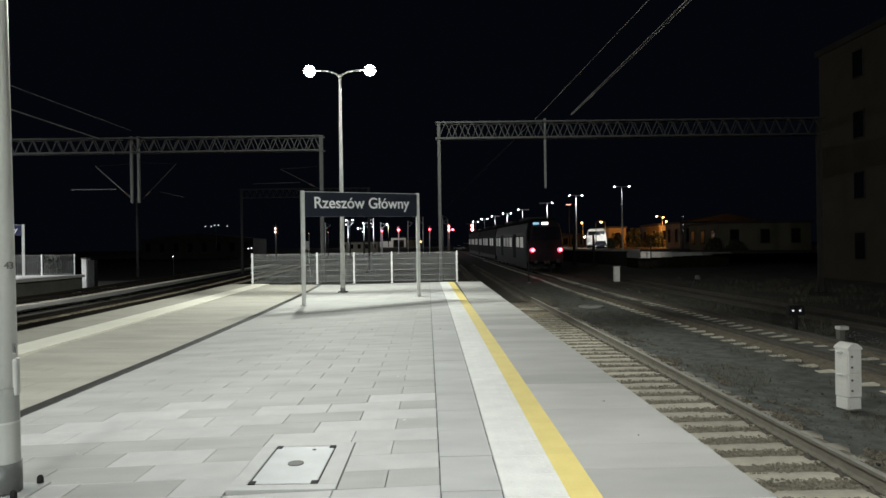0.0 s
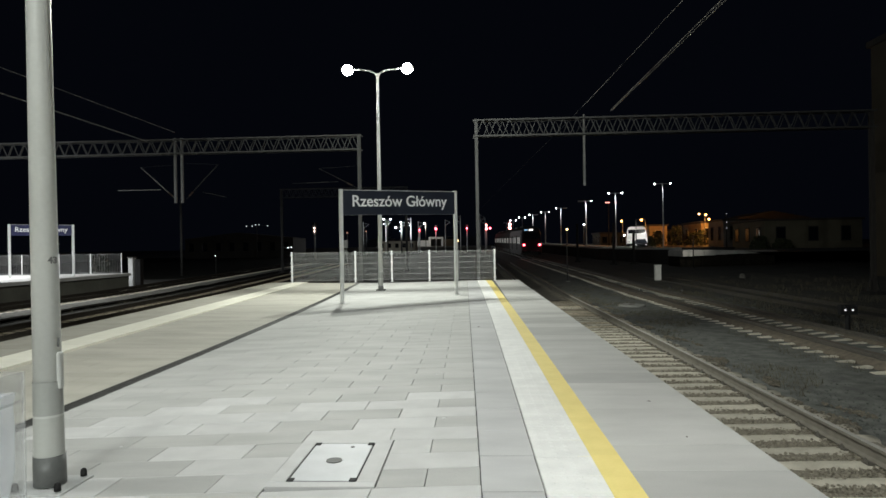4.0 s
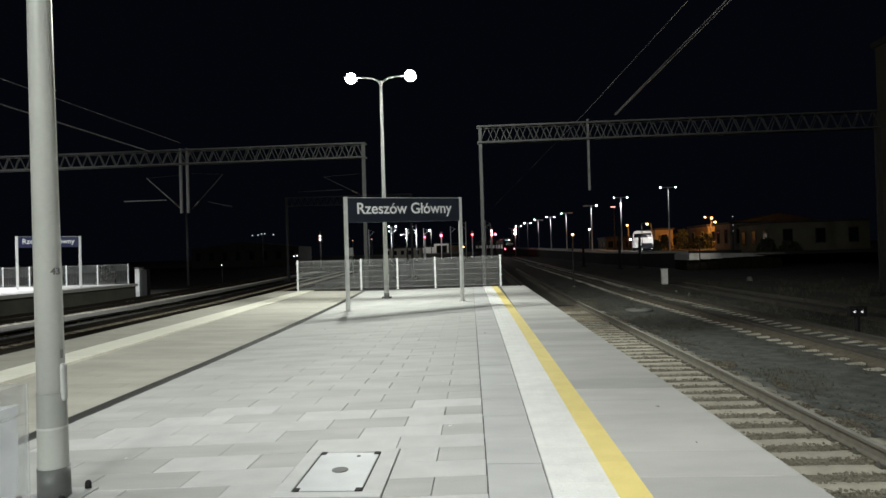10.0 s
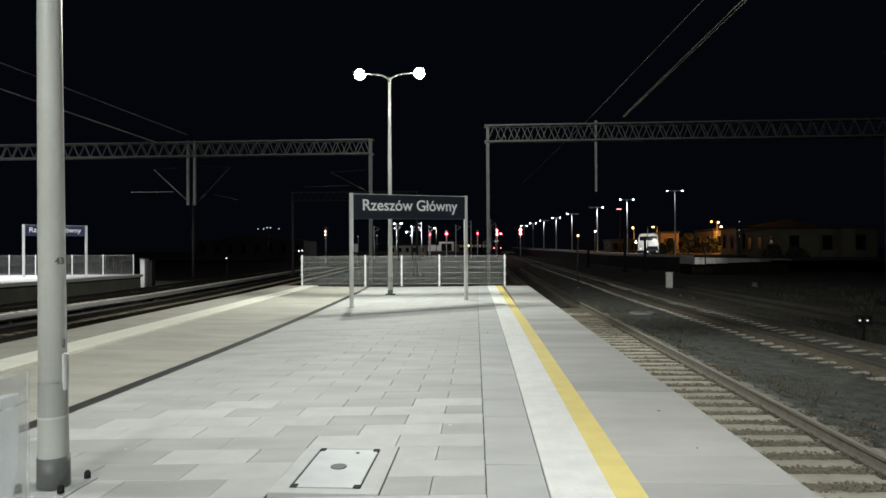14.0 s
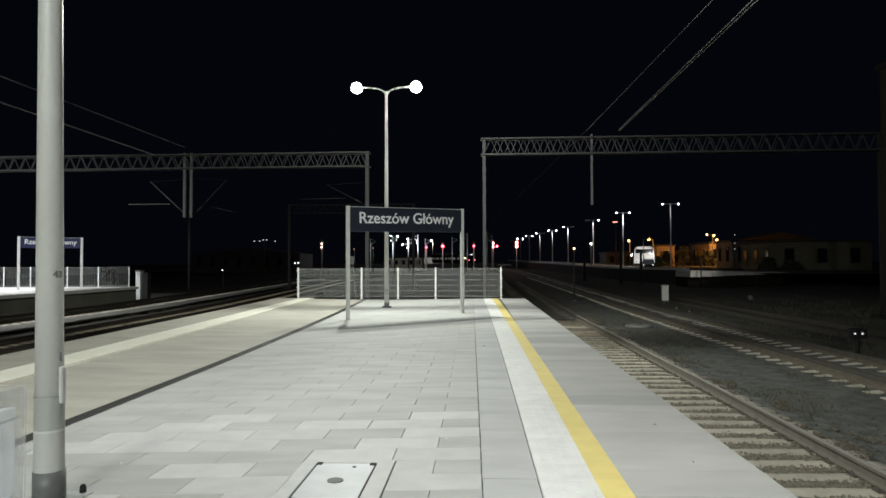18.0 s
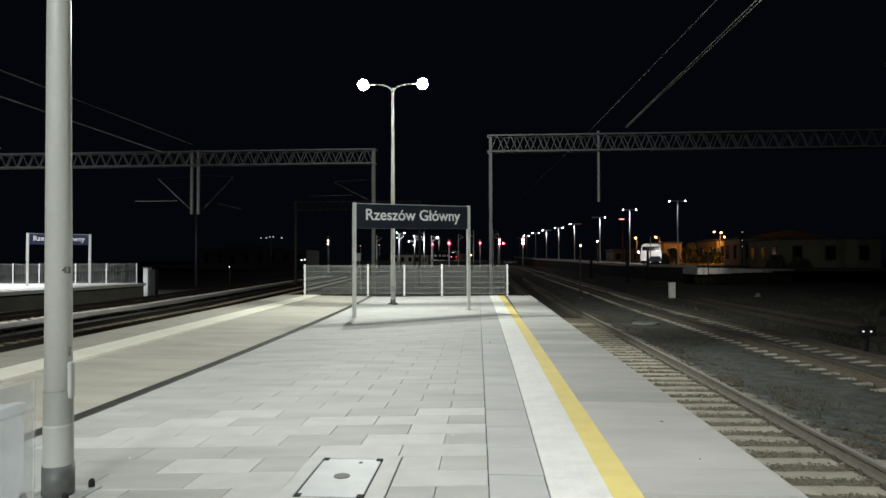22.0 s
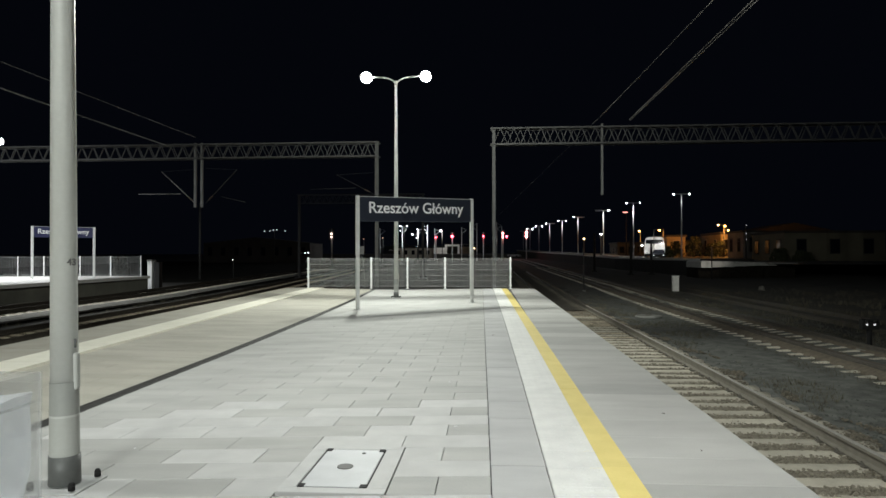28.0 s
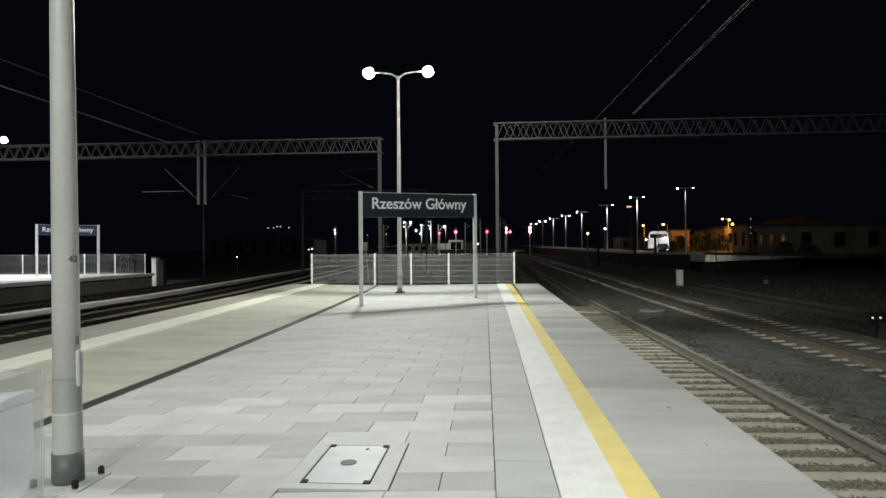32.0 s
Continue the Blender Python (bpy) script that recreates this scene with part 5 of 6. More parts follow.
for k in range(9):
    xa = 19.35 + k * 1.02
    bm = bmesh.new()
    top = 0.84 - 0.026 * k + 0.010 * math.sin(3.1 * k)
    front = 62.0 + 0.22 * math.sin(k * 1.7) + 0.10 * k
    # blocks near black, as shade below the lit coping
    add_chamfer_box(bm, xa, xa + 1.01, front + 0.9, 66.5, -1.2, top - 0.30, 0.05)
    part("block", bm, M_BALLAST_BLACK, edge, "block coloured near black to look unlit")
    bm = bmesh.new()
    add_chamfer_box(bm, xa - 0.012, xa + 1.0, front, 66.6, top - (0.62, 0.56, 0.50, 0.42, 0.36, 0.32, 0.27, 0.22, 0.19)[k], top, 0.12)
    part("coping", bm, M_SLAB, edge)


def building(x0, x1, y0, y1, z0, z1, wall_material, label, floors=1, bays=4, roof=0.5, lit=()):
    ob = thing("building", label, "building", pose((x0 + x1) / 2, (y0 + y1) / 2, z0))
    w, d, h = (x1 - x0) / 2, (y1 - y0) / 2, z1 - z0
    bm = bmesh.new()
    add_box(bm, -w, w, -d, d, 0, h)
    part("wall", bm, wall_material, ob)
    bm = bmesh.new()
    if roof > 0.8:
        add_profile(bm, [(-w - 0.3, h), (0, h + roof), (w + 0.3, h)], -d - 0.3, d + 0.3)
    else:
        add_box(bm, -w - 0.2, w + 0.2, -d - 0.2, d + 0.2, h, h + roof)
    part("roof", bm, M_ROOF, ob)
    trim = M_ROOF if wall_material in (M_ROOF, M_WALL_BROWN, M_WALL_DARK, M_WALL_OLIVE, M_CONC_DARK) else M_WALL_PALE
    fh = h / floors
    k = 0
    for f in range(floors):
        for b in range(bays):
            cx = -w + (b + 0.5) * 2 * w / bays
            ww, wh = min(0.55, w / bays * 0.6), fh * 0.24
            zc = f * fh + fh * 0.58
            win = box_part("window", cx - ww, cx + ww, -d - 0.05, -d + 0.02, zc - wh, zc + wh, trim, ob)
            box_part("pane", cx - ww * 0.85, cx + ww * 0.85, -d - 0.07, -d - 0.052, zc - wh * 0.88, zc + wh * 0.88, G_WINDOW_WARM if k in lit else M_GLASS_DARK, win)
            cy = -d + (b + 0.5) * 2 * d / bays
            win = box_part("window", -w - 0.05, -w + 0.02, cy - ww, cy + ww, zc - wh, zc + wh, trim, ob)
            box_part("pane", -w - 0.07, -w - 0.052, cy - ww * 0.85, cy + ww * 0.85, zc - wh * 0.88, zc + wh * 0.88, M_GLASS_DARK, win)
            k += 1
    return ob


building(26.8, 44.0, 20.0, 45.5, BED_Z, 14.3, M_WALL_DARK, "tall dark ochre warehouse with small windows", 4, 3, 0.4)
building(32.4, 43.0, 75.0, 84.0, 0.3, 3.8, M_WALL_OLIVE, "low dark ochre rendered building", 1, 3, 0.25)
building(35.4, 41.2, 95.0, 101.0, 0.4, 4.6, M_CONC_DARK, "low grey shed with two dark windows", 1, 2, 0.25)
building(30.6, 33.6, 116.0, 124.0, 0.9, 4.6, M_WALL_OCHRE, "small ochre house lit by a street lamp", 1, 1, 0.3)
building(34.2, 38.0, 128.0, 136.0, 0.9, 4.0, M_WALL_BROWN, "small brown shed standing in a dark yard", 1, 3, 0.3)
building(38.8, 42.4, 114.0, 124.0, 0.9, 4.9, M_WALL_OCHRE, "ochre building lit by a street lamp", 1, 2, 0.4)
building(45.0, 60.0, 118.0, 130.0, 0.7, 5.4, M_WALL_BROWN, "long dark brown building", 1, 6, 1.6, (2,))
building(24.0, 29.0, 126.0, 134.0, 0.9, 3.6, M_WALL_DARK, "low brown outbuilding in the dark yard", 1, 3, 0.3)
building(-27.0, -16.4, 186.0, 192.0, BED_Z + rise(186), 3.6, M_WALL_PALE, "long low pale shed in the yard", 1, 5, 0.3)
shed = thing("engine_shed", "pale flat-roofed shed with a dark open bay", "shed", pose(-22.1, 372.0, BED_Z + rise(372)))
shed_h = 7.9 - BED_Z - rise(372)
box_part("wall", -10.0, -3.2, 0.0, 14.0, 0, shed_h - 1.8, M_VAN, shed, "white rendered wall")
box_part("post", -3.2, -2.0, 0.0, 1.0, 0, shed_h, M_VAN, shed)
box_part("post", 4.0, 5.0, 0.0, 1.0, 0, shed_h, M_VAN, shed)
box_part("lintel", -2.0, 4.0, 0.0, 1.0, shed_h - 1.0, shed_h, M_VAN, shed)
box_part("back_wall", -3.2, 5.0, 13.0, 14.0, 0, shed_h - 0.2, M_CONC_DARK, shed, "dark inner wall")
box_part("side_wall", 5.0, 12.4, 1.2, 14.0, 0, shed_h - 1.2, M_WALL_BROWN, shed, "dim brown wall")
box_part("roof", -3.4, 12.6, 1.1, 14.2, shed_h + 0.005, shed_h + 0.4, M_ROOF, shed)
box_part("gutter", -10.2, -3.4, -0.2, 0.1, shed_h - 1.76, shed_h - 1.5, M_ROOF, shed)
building(-58.0, -36.0, 130.0, 140.0, BED_Z + rise(130), 4.0, M_ROOF, "long low dark building behind the tracks", 1, 8, 1.2)


def bus(x, y, z, turn):
    ob = thing("bus", "white bus with dark windscreen parked in the yard", "bus", pose(x, y, z, 0, 0, turn))
    bm = bmesh.new()
    add_profile(bm, [(-1.42, 0.35), (-1.42, 1.3), (-1.30, 2.55), (-1.12, 2.92), (-0.8, 3.02), (0.8, 3.02), (1.12, 2.92), (1.30, 2.55), (1.42, 1.3), (1.42, 0.35)], 0, 9.0)
    for v in bm.verts:
        if v.co.y < 0.1:
            v.co.y += 0.10 * max(0.0, v.co.z - 1.2)
    part("body", bm, M_VAN, ob)
    bm = bmesh.new()
    add_box(bm, -1.18, 1.18, -0.01, 0.05, 2.05, 2.62)
    for v in bm.verts:
        v.co.y += 0.10 * (v.co.z - 1.2)
    part("windscreen", bm, M_GLASS_DARK, ob, "dark windscreen")
    for k in range(4):
        box_part("side_window", -1.43, -1.33, 0.6 + k * 2.0, 2.3 + k * 2.0, 1.5, 2.3, M_GLASS_DARK, ob)
    for s in (-1, 1):
        bm = bmesh.new()
        add_tube(bm, (s * 1.05, -0.05, 0.85), (s * 1.05, 0.0, 0.85), 0.13, None, 10)
        part("headlight", bm, M_BRIGHT, ob)
        tube_part("mirror_arm", (s * 1.30, 0.1, 2.45), (s * 1.58, -0.15, 2.2), 0.03, M_BLACK, ob, seg=6)
        for yy in (1.6, 6.8):
            bm = bmesh.new()
            add_tube(bm, (s * 1.1, yy, 0.42), (s * 1.38, yy, 0.42), 0.42, None, 14)
            part("wheel", bm, M_TYRE, ob)
    box_part("bumper", -1.38, 1.38, -0.08, 0.06, 0.35, 0.62, M_BLACK, ob, "", 0.02)
    return ob


def parked_car(x, y, z, turn, paint, label):
    """A small hatchback; it faces along -y before its turn."""
    ob = thing("car", label, "car", pose(x, y, z, 0, 0, turn), "parked cars")
    bm = bmesh.new()
    low = [(-2.0, 0.30), (-2.05, 0.62), (-1.85, 0.84), (-0.95, 0.95), (1.75, 0.98), (2.0, 0.80), (2.02, 0.32)]
    r0, r1 = [[bm.verts.new((s * 0.86, yy, zz)) for yy, zz in low] for s in (-1, 1)]
    for i in range(len(low)):
        bm.faces.new((r0[i], r0[(i + 1) % len(low)], r1[(i + 1) % len(low)], r1[i]))
    bm.faces.new(r0)
    bm.faces.new(r1)
    part("body", bm, paint, ob)
    bm = bmesh.new()
    cab = [(-1.0, 0.95, 0.80), (-0.35, 1.40, 0.64), (1.15, 1.42, 0.64), (1.80, 0.97, 0.78)]
    r0, r1 = [[bm.verts.new((s * w, yy, zz)) for yy, zz, w in cab] for s in (-1, 1)]
    for i in range(3):
        bm.faces.new((r0[i], r0[i + 1], r1[i + 1], r1[i]))
    bm.faces.new(r0)
    bm.faces.new(r1)
    part("cabin", bm, M_GLASS_DARK, ob, "dark glass cabin")
    box_part("roof", -0.62, 0.62, -0.33, 1.13, 1.405, 1.45, paint, ob, "", 0.01)
    for s in (-1, 1):
        bm = bmesh.new()
        add_tube(bm, (s * 0.62, -2.06, 0.66), (s * 0.62, -2.02, 0.66), 0.10, None, 10)
        part("headlight", bm, M_BRIGHT, ob)
        for yy in (-1.25, 1.25):
            tube_part("wheel", (s * 0.70, yy, 0.31), (s * 0.88, yy, 0.31), 0.31, M_TYRE, ob, seg=14)
    return ob


bus(23.25, 95.0, 0.98, -14)
parked_car(22.8, 91.0, 0.72, -14, M_TRAIN, "black car parked before a white bus")
parked_car(7.6, 206.0, BED_Z - 0.05 + rise(206), 62, M_VAN, "white car parked beside the distant tracks")
for x, y, h in ((12.5, 80, 4.6), (14.7, 70, 4.4), (16.9, 70.5, 3.4)):
    mast = thing("steel_mast", "dark unlit steel mast beside the far platform", "mast", pose(x, y, BED_Z + rise(y) - 0.05), "dark masts")
    tube_part("pole", (0, 0, 0), (0, 0, h), 0.16, M_BLACK, mast, 0.12, seg=10)
    box_part("footing", -0.3, 0.3, -0.3, 0.3, -0.05, 0.15, M_UNLIT_WALL, mast)

# ---- a dark row of bushes where the line bends away ----
def bush(x, y, z, r, h, seed, leaf=None):
    rnd = random.Random(seed)
    ob = thing("bush", "dark shaggy bush on rough ground", "bush", pose(x, y, z), "bushes")
    bm = bmesh.new()
    for k in range(5):
        a = rnd.uniform(0, 6.28)
        add_tube(bm, (0, 0, 0), (math.cos(a) * r * 0.6, math.sin(a) * r * 0.6, h * 0.7), 0.07, 0.02, 5)
    part("branchwork", bm, M_BARK, ob)
    verts, faces = [], []
    for k in range(420):
        a, u = rnd.uniform(0, 6.28), rnd.random()
        zz = h * (0.08 + 0.92 * u)
        rad = r * math.sqrt(rnd.random()) * (1.05 - 0.55 * u) * (1 + 0.25 * math.sin(3 * a + seed))
        c = Vector((math.cos(a) * rad, math.sin(a) * rad, zz))
        s = rnd.uniform(0.12, 0.30)
        q = Euler((rnd.uniform(0, 6), rnd.uniform(0, 6), rnd.uniform(0, 6))).to_matrix()
        i = len(verts)
        verts += [c + q @ Vector(p) * s for p in ((-1, 0, 0), (0, -0.5, 0.1), (1, 0, 0), (0, 0.5, 0.1))]
        faces.append((i, i + 1, i + 2, i + 3))
    me = bpy.data.meshes.new("foliage")
    me.from_pydata([tuple(v) for v in verts], [], faces)
    me.materials.append(leaf or M_FOLIAGE)
    crown = new("foliage", me)
    crown.parent = ob
    return ob


bush(-24.7, 42.6, BED_Z - 0.05, 0.75, 2.3, 91, M_FOLIAGE_DARK)
for k, (x, y, r, h) in enumerate(((30.0, 108.5, 1.2, 2.4), (33.9, 112.0, 1.6, 3.4), (36.0, 110.0, 1.3, 2.2), (38.2, 112.5, 1.1, 2.6), (43.3, 111.0, 1.8, 3.6), (46.0, 109.0, 1.9, 3.2), (27.4, 104.0, 1.0, 1.6), (31.5, 74.0, 1.0, 1.5), (33.6, 73.5, 1.1, 1.2))):
    bush(x, y, 0.55 if y < 80 else 1.05, r, h, 50 + k)
for k in range(20):
    bush(0.9 - k * 3.6, 412 + 5 * math.sin(k * 2.1), BED_Z + rise(412), 3.1, 6.0 + 1.0 * math.sin(k * 1.3), k)


# ---- the departing train ----
def carriage(rear, label):
    """A carriage 24 m long; its origin lies on the rails at its rear end, it runs ahead along y."""
    ob = thing("train_carriage", label, "train carriage", group="departing train")
    length = 23.6
    side = [(-1.42, 0.95), (-1.44, 1.8), (-1.40, 3.2), (-1.22, 3.95), (-0.85, 4.28), (0.85, 4.28), (1.22, 3.95), (1.40, 3.2), (1.44, 1.8), (1.42, 0.95)]
    bm = bmesh.new()
    stations = [(0.0, 0.90, 0.0), (0.35, 0.97, 0.0), (1.0, 1.0, 0.0), (length, 1.0, 0.0)] if rear else [(0.0, 1.0, 0.0), (length, 1.0, 0.0)]
    rings = []
    for y, k, _ in stations:
        rings.append([bm.verts.new((x * k, y - (0.28 * max(0.0, (2.6 - z)) if rear and y < 0.5 else 0.0) + (0.35 if rear and y < 0.5 else 0), 0.95 + (z - 0.95) * (0.5 + 0.5 * k))) for x, z in side])
    n = len(side)
    for a, b in zip(rings, rings[1:]):
        for i in range(n):
            bm.faces.new((a[i], a[(i + 1) % n], b[(i + 1) % n], b[i]))
    bm.faces.new(rings[0])
    bm.faces.new(rings[-1])
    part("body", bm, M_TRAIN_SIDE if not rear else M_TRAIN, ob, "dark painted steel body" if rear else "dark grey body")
    box_part("roof_unit", -0.8, 0.8, 4.0, 9.0, 4.27, 4.52, M_TRAIN_ROOF, ob, "", 0.06)
    box_part("roof_unit", -0.8, 0.8, 14.0, 20.0, 4.27, 4.52, M_TRAIN_ROOF, ob, "", 0.06)
    for s in (-1, 1):
        x0, x1 = sorted((s * 1.425, s * 1.452))
        for k in range(9):
            if k in (2, 6):
                box_part("door", x0, x1, 2.0 + k * 2.35, 3.7 + k * 2.35, 1.1, 3.15, M_TRAIN_SIDE, ob)
                continue
            win = box_part("window", x0, x1, 2.0 + k * 2.35, 3.9 + k * 2.35, 1.95, 2.95, M_GLASS_DARK, ob)
            box_part("pane", s * 1.446 - 0.010, s * 1.446 + 0.010, 2.08 + k * 2.35, 3.82 + k * 2.35, 2.02, 2.88, G_WINDOW_BRIGHT if k in (0, 1, 3, 7) else G_WINDOW, win, "pane with a faint glow in place of reflections")
        box_part("skirt", s * 1.30 - 0.05, s * 1.30 + 0.05, 0.8, length - 0.8, 0.45, 0.98, M_TRAIN, ob)
    for yb in (3.4, length - 3.4):
        box_part("bogie", -1.1, 1.1, yb - 1.5, yb + 1.5, 0.35, 0.75, M_TYRE, ob)
        for dy in (-1.2, 1.2):
            for s in (-1, 1):
                bm = bmesh.new()
                add_tube(bm, (s * 0.70, yb + dy, 0.46), (s * 0.80, yb + dy, 0.46), 0.46, None, 16)
                part("wheel", bm, M_TYRE, ob)
    if rear:
        box_part("windscreen", -0.98, 0.98, -0.02, 0.12, 2.65, 3.62, M_GLASS_DARK, ob, "dark cab window", 0.02)
        box_part("display_panel", -0.34, 0.18, -0.03, 0.05, 3.80, 3.98, G_DISPLAY, ob, "lit destination display", 0.02)
        box_part("side_display", -0.98, -0.52, -0.03, 0.05, 3.80, 3.97, G_DISPLAY_BLUE, ob, "dim blue display", 0.02)
        for s in (-1, 1):
            bm = bmesh.new()
            add_ball(bm, (s * 1.06, -0.16, 1.85), 0.20, 14, 8, 0.8)
            lamp = part("tail_light", bm, G_TAIL, ob, "glowing red tail light")
            bm = bmesh.new()
            add_ball(bm, (s * 1.06, -0.31, 1.85), 0.085, 12, 8, 0.8)
            part("bulb", bm, G_TAIL_CORE, lamp)
            box_part("buffer", s * 0.85 - 0.12, s * 0.85 + 0.12, -0.5, 0.1, 0.85, 1.1, M_TYRE, ob, "", 0.03)
        box_part("coupler", -0.2, 0.2, -0.65, 0.2, 0.8, 1.05, M_TYRE, ob, "", 0.03)
    else:
        box_part("gangway", -0.6, 0.6, -0.5, 0.0, 0.95, 3.3, M_TRAIN, ob)
    return ob


TRAIN = [carriage(True, "rear carriage of a departing train with red tail lights"), carriage(False, "dark carriage of a departing train with dim windows"), carriage(False, "dark carriage of a departing train with dim windows")]
for c in TRAIN:
    c.rotation_mode = "QUATERNION"


def line_point(y):
    return Vector((line_x(y), y, RAIL_Z + rise(y)))


def tail_distance(t):
    """Where the train's rear end is along y: it leaves at 10 m/s and gathers a little speed."""
    return 50.4 + 9.75 * t + 0.055 * t * t


def motions():
    for k, c in enumerate(TRAIN):
        rows = []
        for t in range(33):
            y = tail_distance(t) + k * 24.2
            p, q = line_point(y), line_point(y + 23.0)
            d = (q - p).normalized()
            turn = d.to_track_quat("Y", "Z").to_matrix().to_4x4()
            rows.append((float(t), Matrix.Translation(p) @ turn))
        walk(c, rows)


# ---- loose stones and dry grass ----
def scatter(name, label, n, area, size, material, seed, z_of, keep=None, tall=0.7):
    rnd = np.random.RandomState(seed)
    base = np.array([(1, 0, 0), (-0.9, 0.2, 0), (0.1, 1, 0), (-0.1, -0.95, 0.1), (0.1, 0.1, 1), (0, -0.1, -0.8)], float)
    tri = np.array([(0, 2, 4), (2, 1, 4), (1, 3, 4), (3, 0, 4), (2, 0, 5), (1, 2, 5), (3, 1, 5), (0, 3, 5)])
    vs, fs, c = [], [], 0
    while c < n:
        u = rnd.rand()
        x, y = rnd.uniform(area[0], area[1]), area[2] + (area[3] - area[2]) * u ** 1.6
        if keep and not keep(x, y):
            continue
        s = rnd.uniform(size[0], size[1])
        q = np.array(Euler(rnd.uniform(0, 6.28, 3)).to_matrix())
        v = (base * rnd.uniform(0.7, 1.2, (6, 1))) @ q.T * s
        v[:, 2] *= tall
        vs.append(v + (x, y, z_of(x, y) + rnd.uniform(-0.3, 0.5) * s))
        fs.append(tri + 6 * c)
        c += 1
    me = bpy.data.meshes.new(name)
    me.from_pydata(np.concatenate(vs).tolist(), [], np.concatenate(fs).tolist())
    me.materials.append(material)
    return tagged(new(name, me), label, "gravel", "", "stuff")


scatter("ballast_stones", "dusty grey-brown crushed stone between pale sleepers", 30000, (1.95, 4.40, 3.0, 28.0), (0.013, 0.030), M_STONE, 3, lambda x, y: RAIL_Z - 0.192 + 0.020 * noise.noise((x * 2, y * 2, 0)), lambda x, y: abs((y + 18.0) % 0.51 - 0.255) > 0.072 + 0.045 * noise.noise((x * 2.2, y * 1.7, 4)) or abs(x - 3.475) > 1.3)
scatter("ballast_stones", "brown crushed stone along the rail", 11000, (4.10, 5.9, 4.0, 34.0), (0.014, 0.034), M_STONE_BROWN, 8, lambda x, y: RAIL_Z - 0.186 - 0.05 * max(0.0, x - 4.7), lambda x, y: noise.noise((x * 2.2, y * 0.9, 2)) > (x - 4.75) * 0.75 and (x < 4.28 or x > 4.40 and (abs((y + 18.0) % 0.51 - 0.255) > 0.05 or noise.noise((x * 2, y * 2.5, 6)) > -0.12)))
scatter("dark_ballast_stones", "dark crushed stone between the tracks", 9000, (4.95, 11.5, 6.0, 34.0), (0.014, 0.034), M_STONE_DARK, 4, lambda x, y: RAIL_Z - 0.228 if -3.5 < x - 8.45 < 2.2 else BED_Z - 0.045, lambda x, y: abs((y + 12.0) % 0.6 - 0.3) > 0.15 or abs(x - 8.45) > 1.3)


def grass(name, label, n, area, seed, height=(0.06, 0.22)):
    rnd = random.Random(seed)
    verts, faces = [], []
    for k in range(n):
        x, y = rnd.uniform(area[0], area[1]), area[2] + (area[3] - area[2]) * rnd.random() ** 1.5
        if noise.noise((x * 0.9, y * 0.45, seed)) < 0.02:
            continue
        for b in range(4):
            a, h = rnd.uniform(0, 6.28), rnd.uniform(*height)
            bx, by = x + rnd.uniform(-0.06, 0.06), y + rnd.uniform(-0.06, 0.06)
            i = len(verts)
            dx, dy = math.cos(a), math.sin(a)
            z = BED_Z - 0.04
            verts += [(bx - dy * 0.006, by + dx * 0.006, z), (bx + dy * 0.006, by - dx * 0.006, z), (bx + dx * h * 0.6, by + dy * h * 0.6, z + h)]
            faces.append((i, i + 1, i + 2))
    me = bpy.data.meshes.new(name)
    me.from_pydata(verts, [], faces)
    me.materials.append(M_GRASS)
    return tagged(new(name, me), label, "grass", "", "stuff")


grass("dry_grass", "dry brown grass tufts between the tracks", 9000, (5.0, 10.8, 7.0, 40.0), 5, (0.04, 0.15))
grass("dry_grass", "dry olive grass over the ground beyond the tracks", 9000, (10.6, 24.0, 9.0, 58.0), 9, (0.10, 0.34))
grass("dry_grass", "dry brown grass beside the track past the platform", 9000, (0.7, 2.7, 26.4, 48.0), 12, (0.08, 0.26))
grass("dry_grass", "dry brown grass along the far tracks", 3000, (-19.0, -10.5, 14.0, 50.0), 6)

# ---- paving, piece by piece ----
ROW, LENGTH, GAP, SKEW = 0.305, 0.612, 0.0035, 0.05
ME_TILE = paving_tile_mesh("tile", LENGTH - GAP, ROW - GAP, M_TILE, skew=SKEW)
ME_TILE_PALE = paving_tile_mesh("tile", LENGTH - GAP, ROW - GAP, M_TILE_PALE, skew=SKEW)
joined = bmesh.new()
rnd = random.Random(11)


ME_TILE_WARM = paving_tile_mesh("tile", LENGTH - GAP, ROW - GAP, M_TILE_WARM, skew=SKEW)
joined_left = bmesh.new()


def lay(x0, x1, yc, pale, as_part, left=False):
    """One paver from x0 to x1 in the row round yc."""
    if x1 - x0 < 0.04:
        return
    xc = (x0 + x1) / 2
    z, slope = floor_z(xc), (floor_z(x1) - floor_z(x0)) / (x1 - x0)
    m = Matrix.Translation((xc, yc + SKEW * xc, z + rnd.uniform(-0.0012, 0.0012))) @ Matrix.Rotation(-math.atan(slope), 4, "Y") @ Matrix.Rotation(rnd.uniform(-0.002, 0.002), 4, "X")
    if as_part:
        material = M_TILE_WARM if left else M_TILE_PALE if pale else M_TILE
        me = ME_TILE_WARM if left else ME_TILE_PALE if pale else ME_TILE
        if abs(x1 - x0 - LENGTH) > 0.01:
            me = paving_tile_mesh("tile", x1 - x0 - GAP, ROW - GAP, material, skew=SKEW)
        piece("tile", me, platform, m)
    else:
        target = joined_left if left else joined
        before = len(target.verts)
        w = (x1 - x0 - GAP) / 2
        d = (ROW - GAP) / 2
        add_chamfer_box(target, -w, w, -d, d, -0.03, 0, 0.004)
        target.verts.ensure_lookup_table()
        for v in target.verts[before:]:
            v.co.y += SKEW * v.co.x
            v.co = m @ v.co


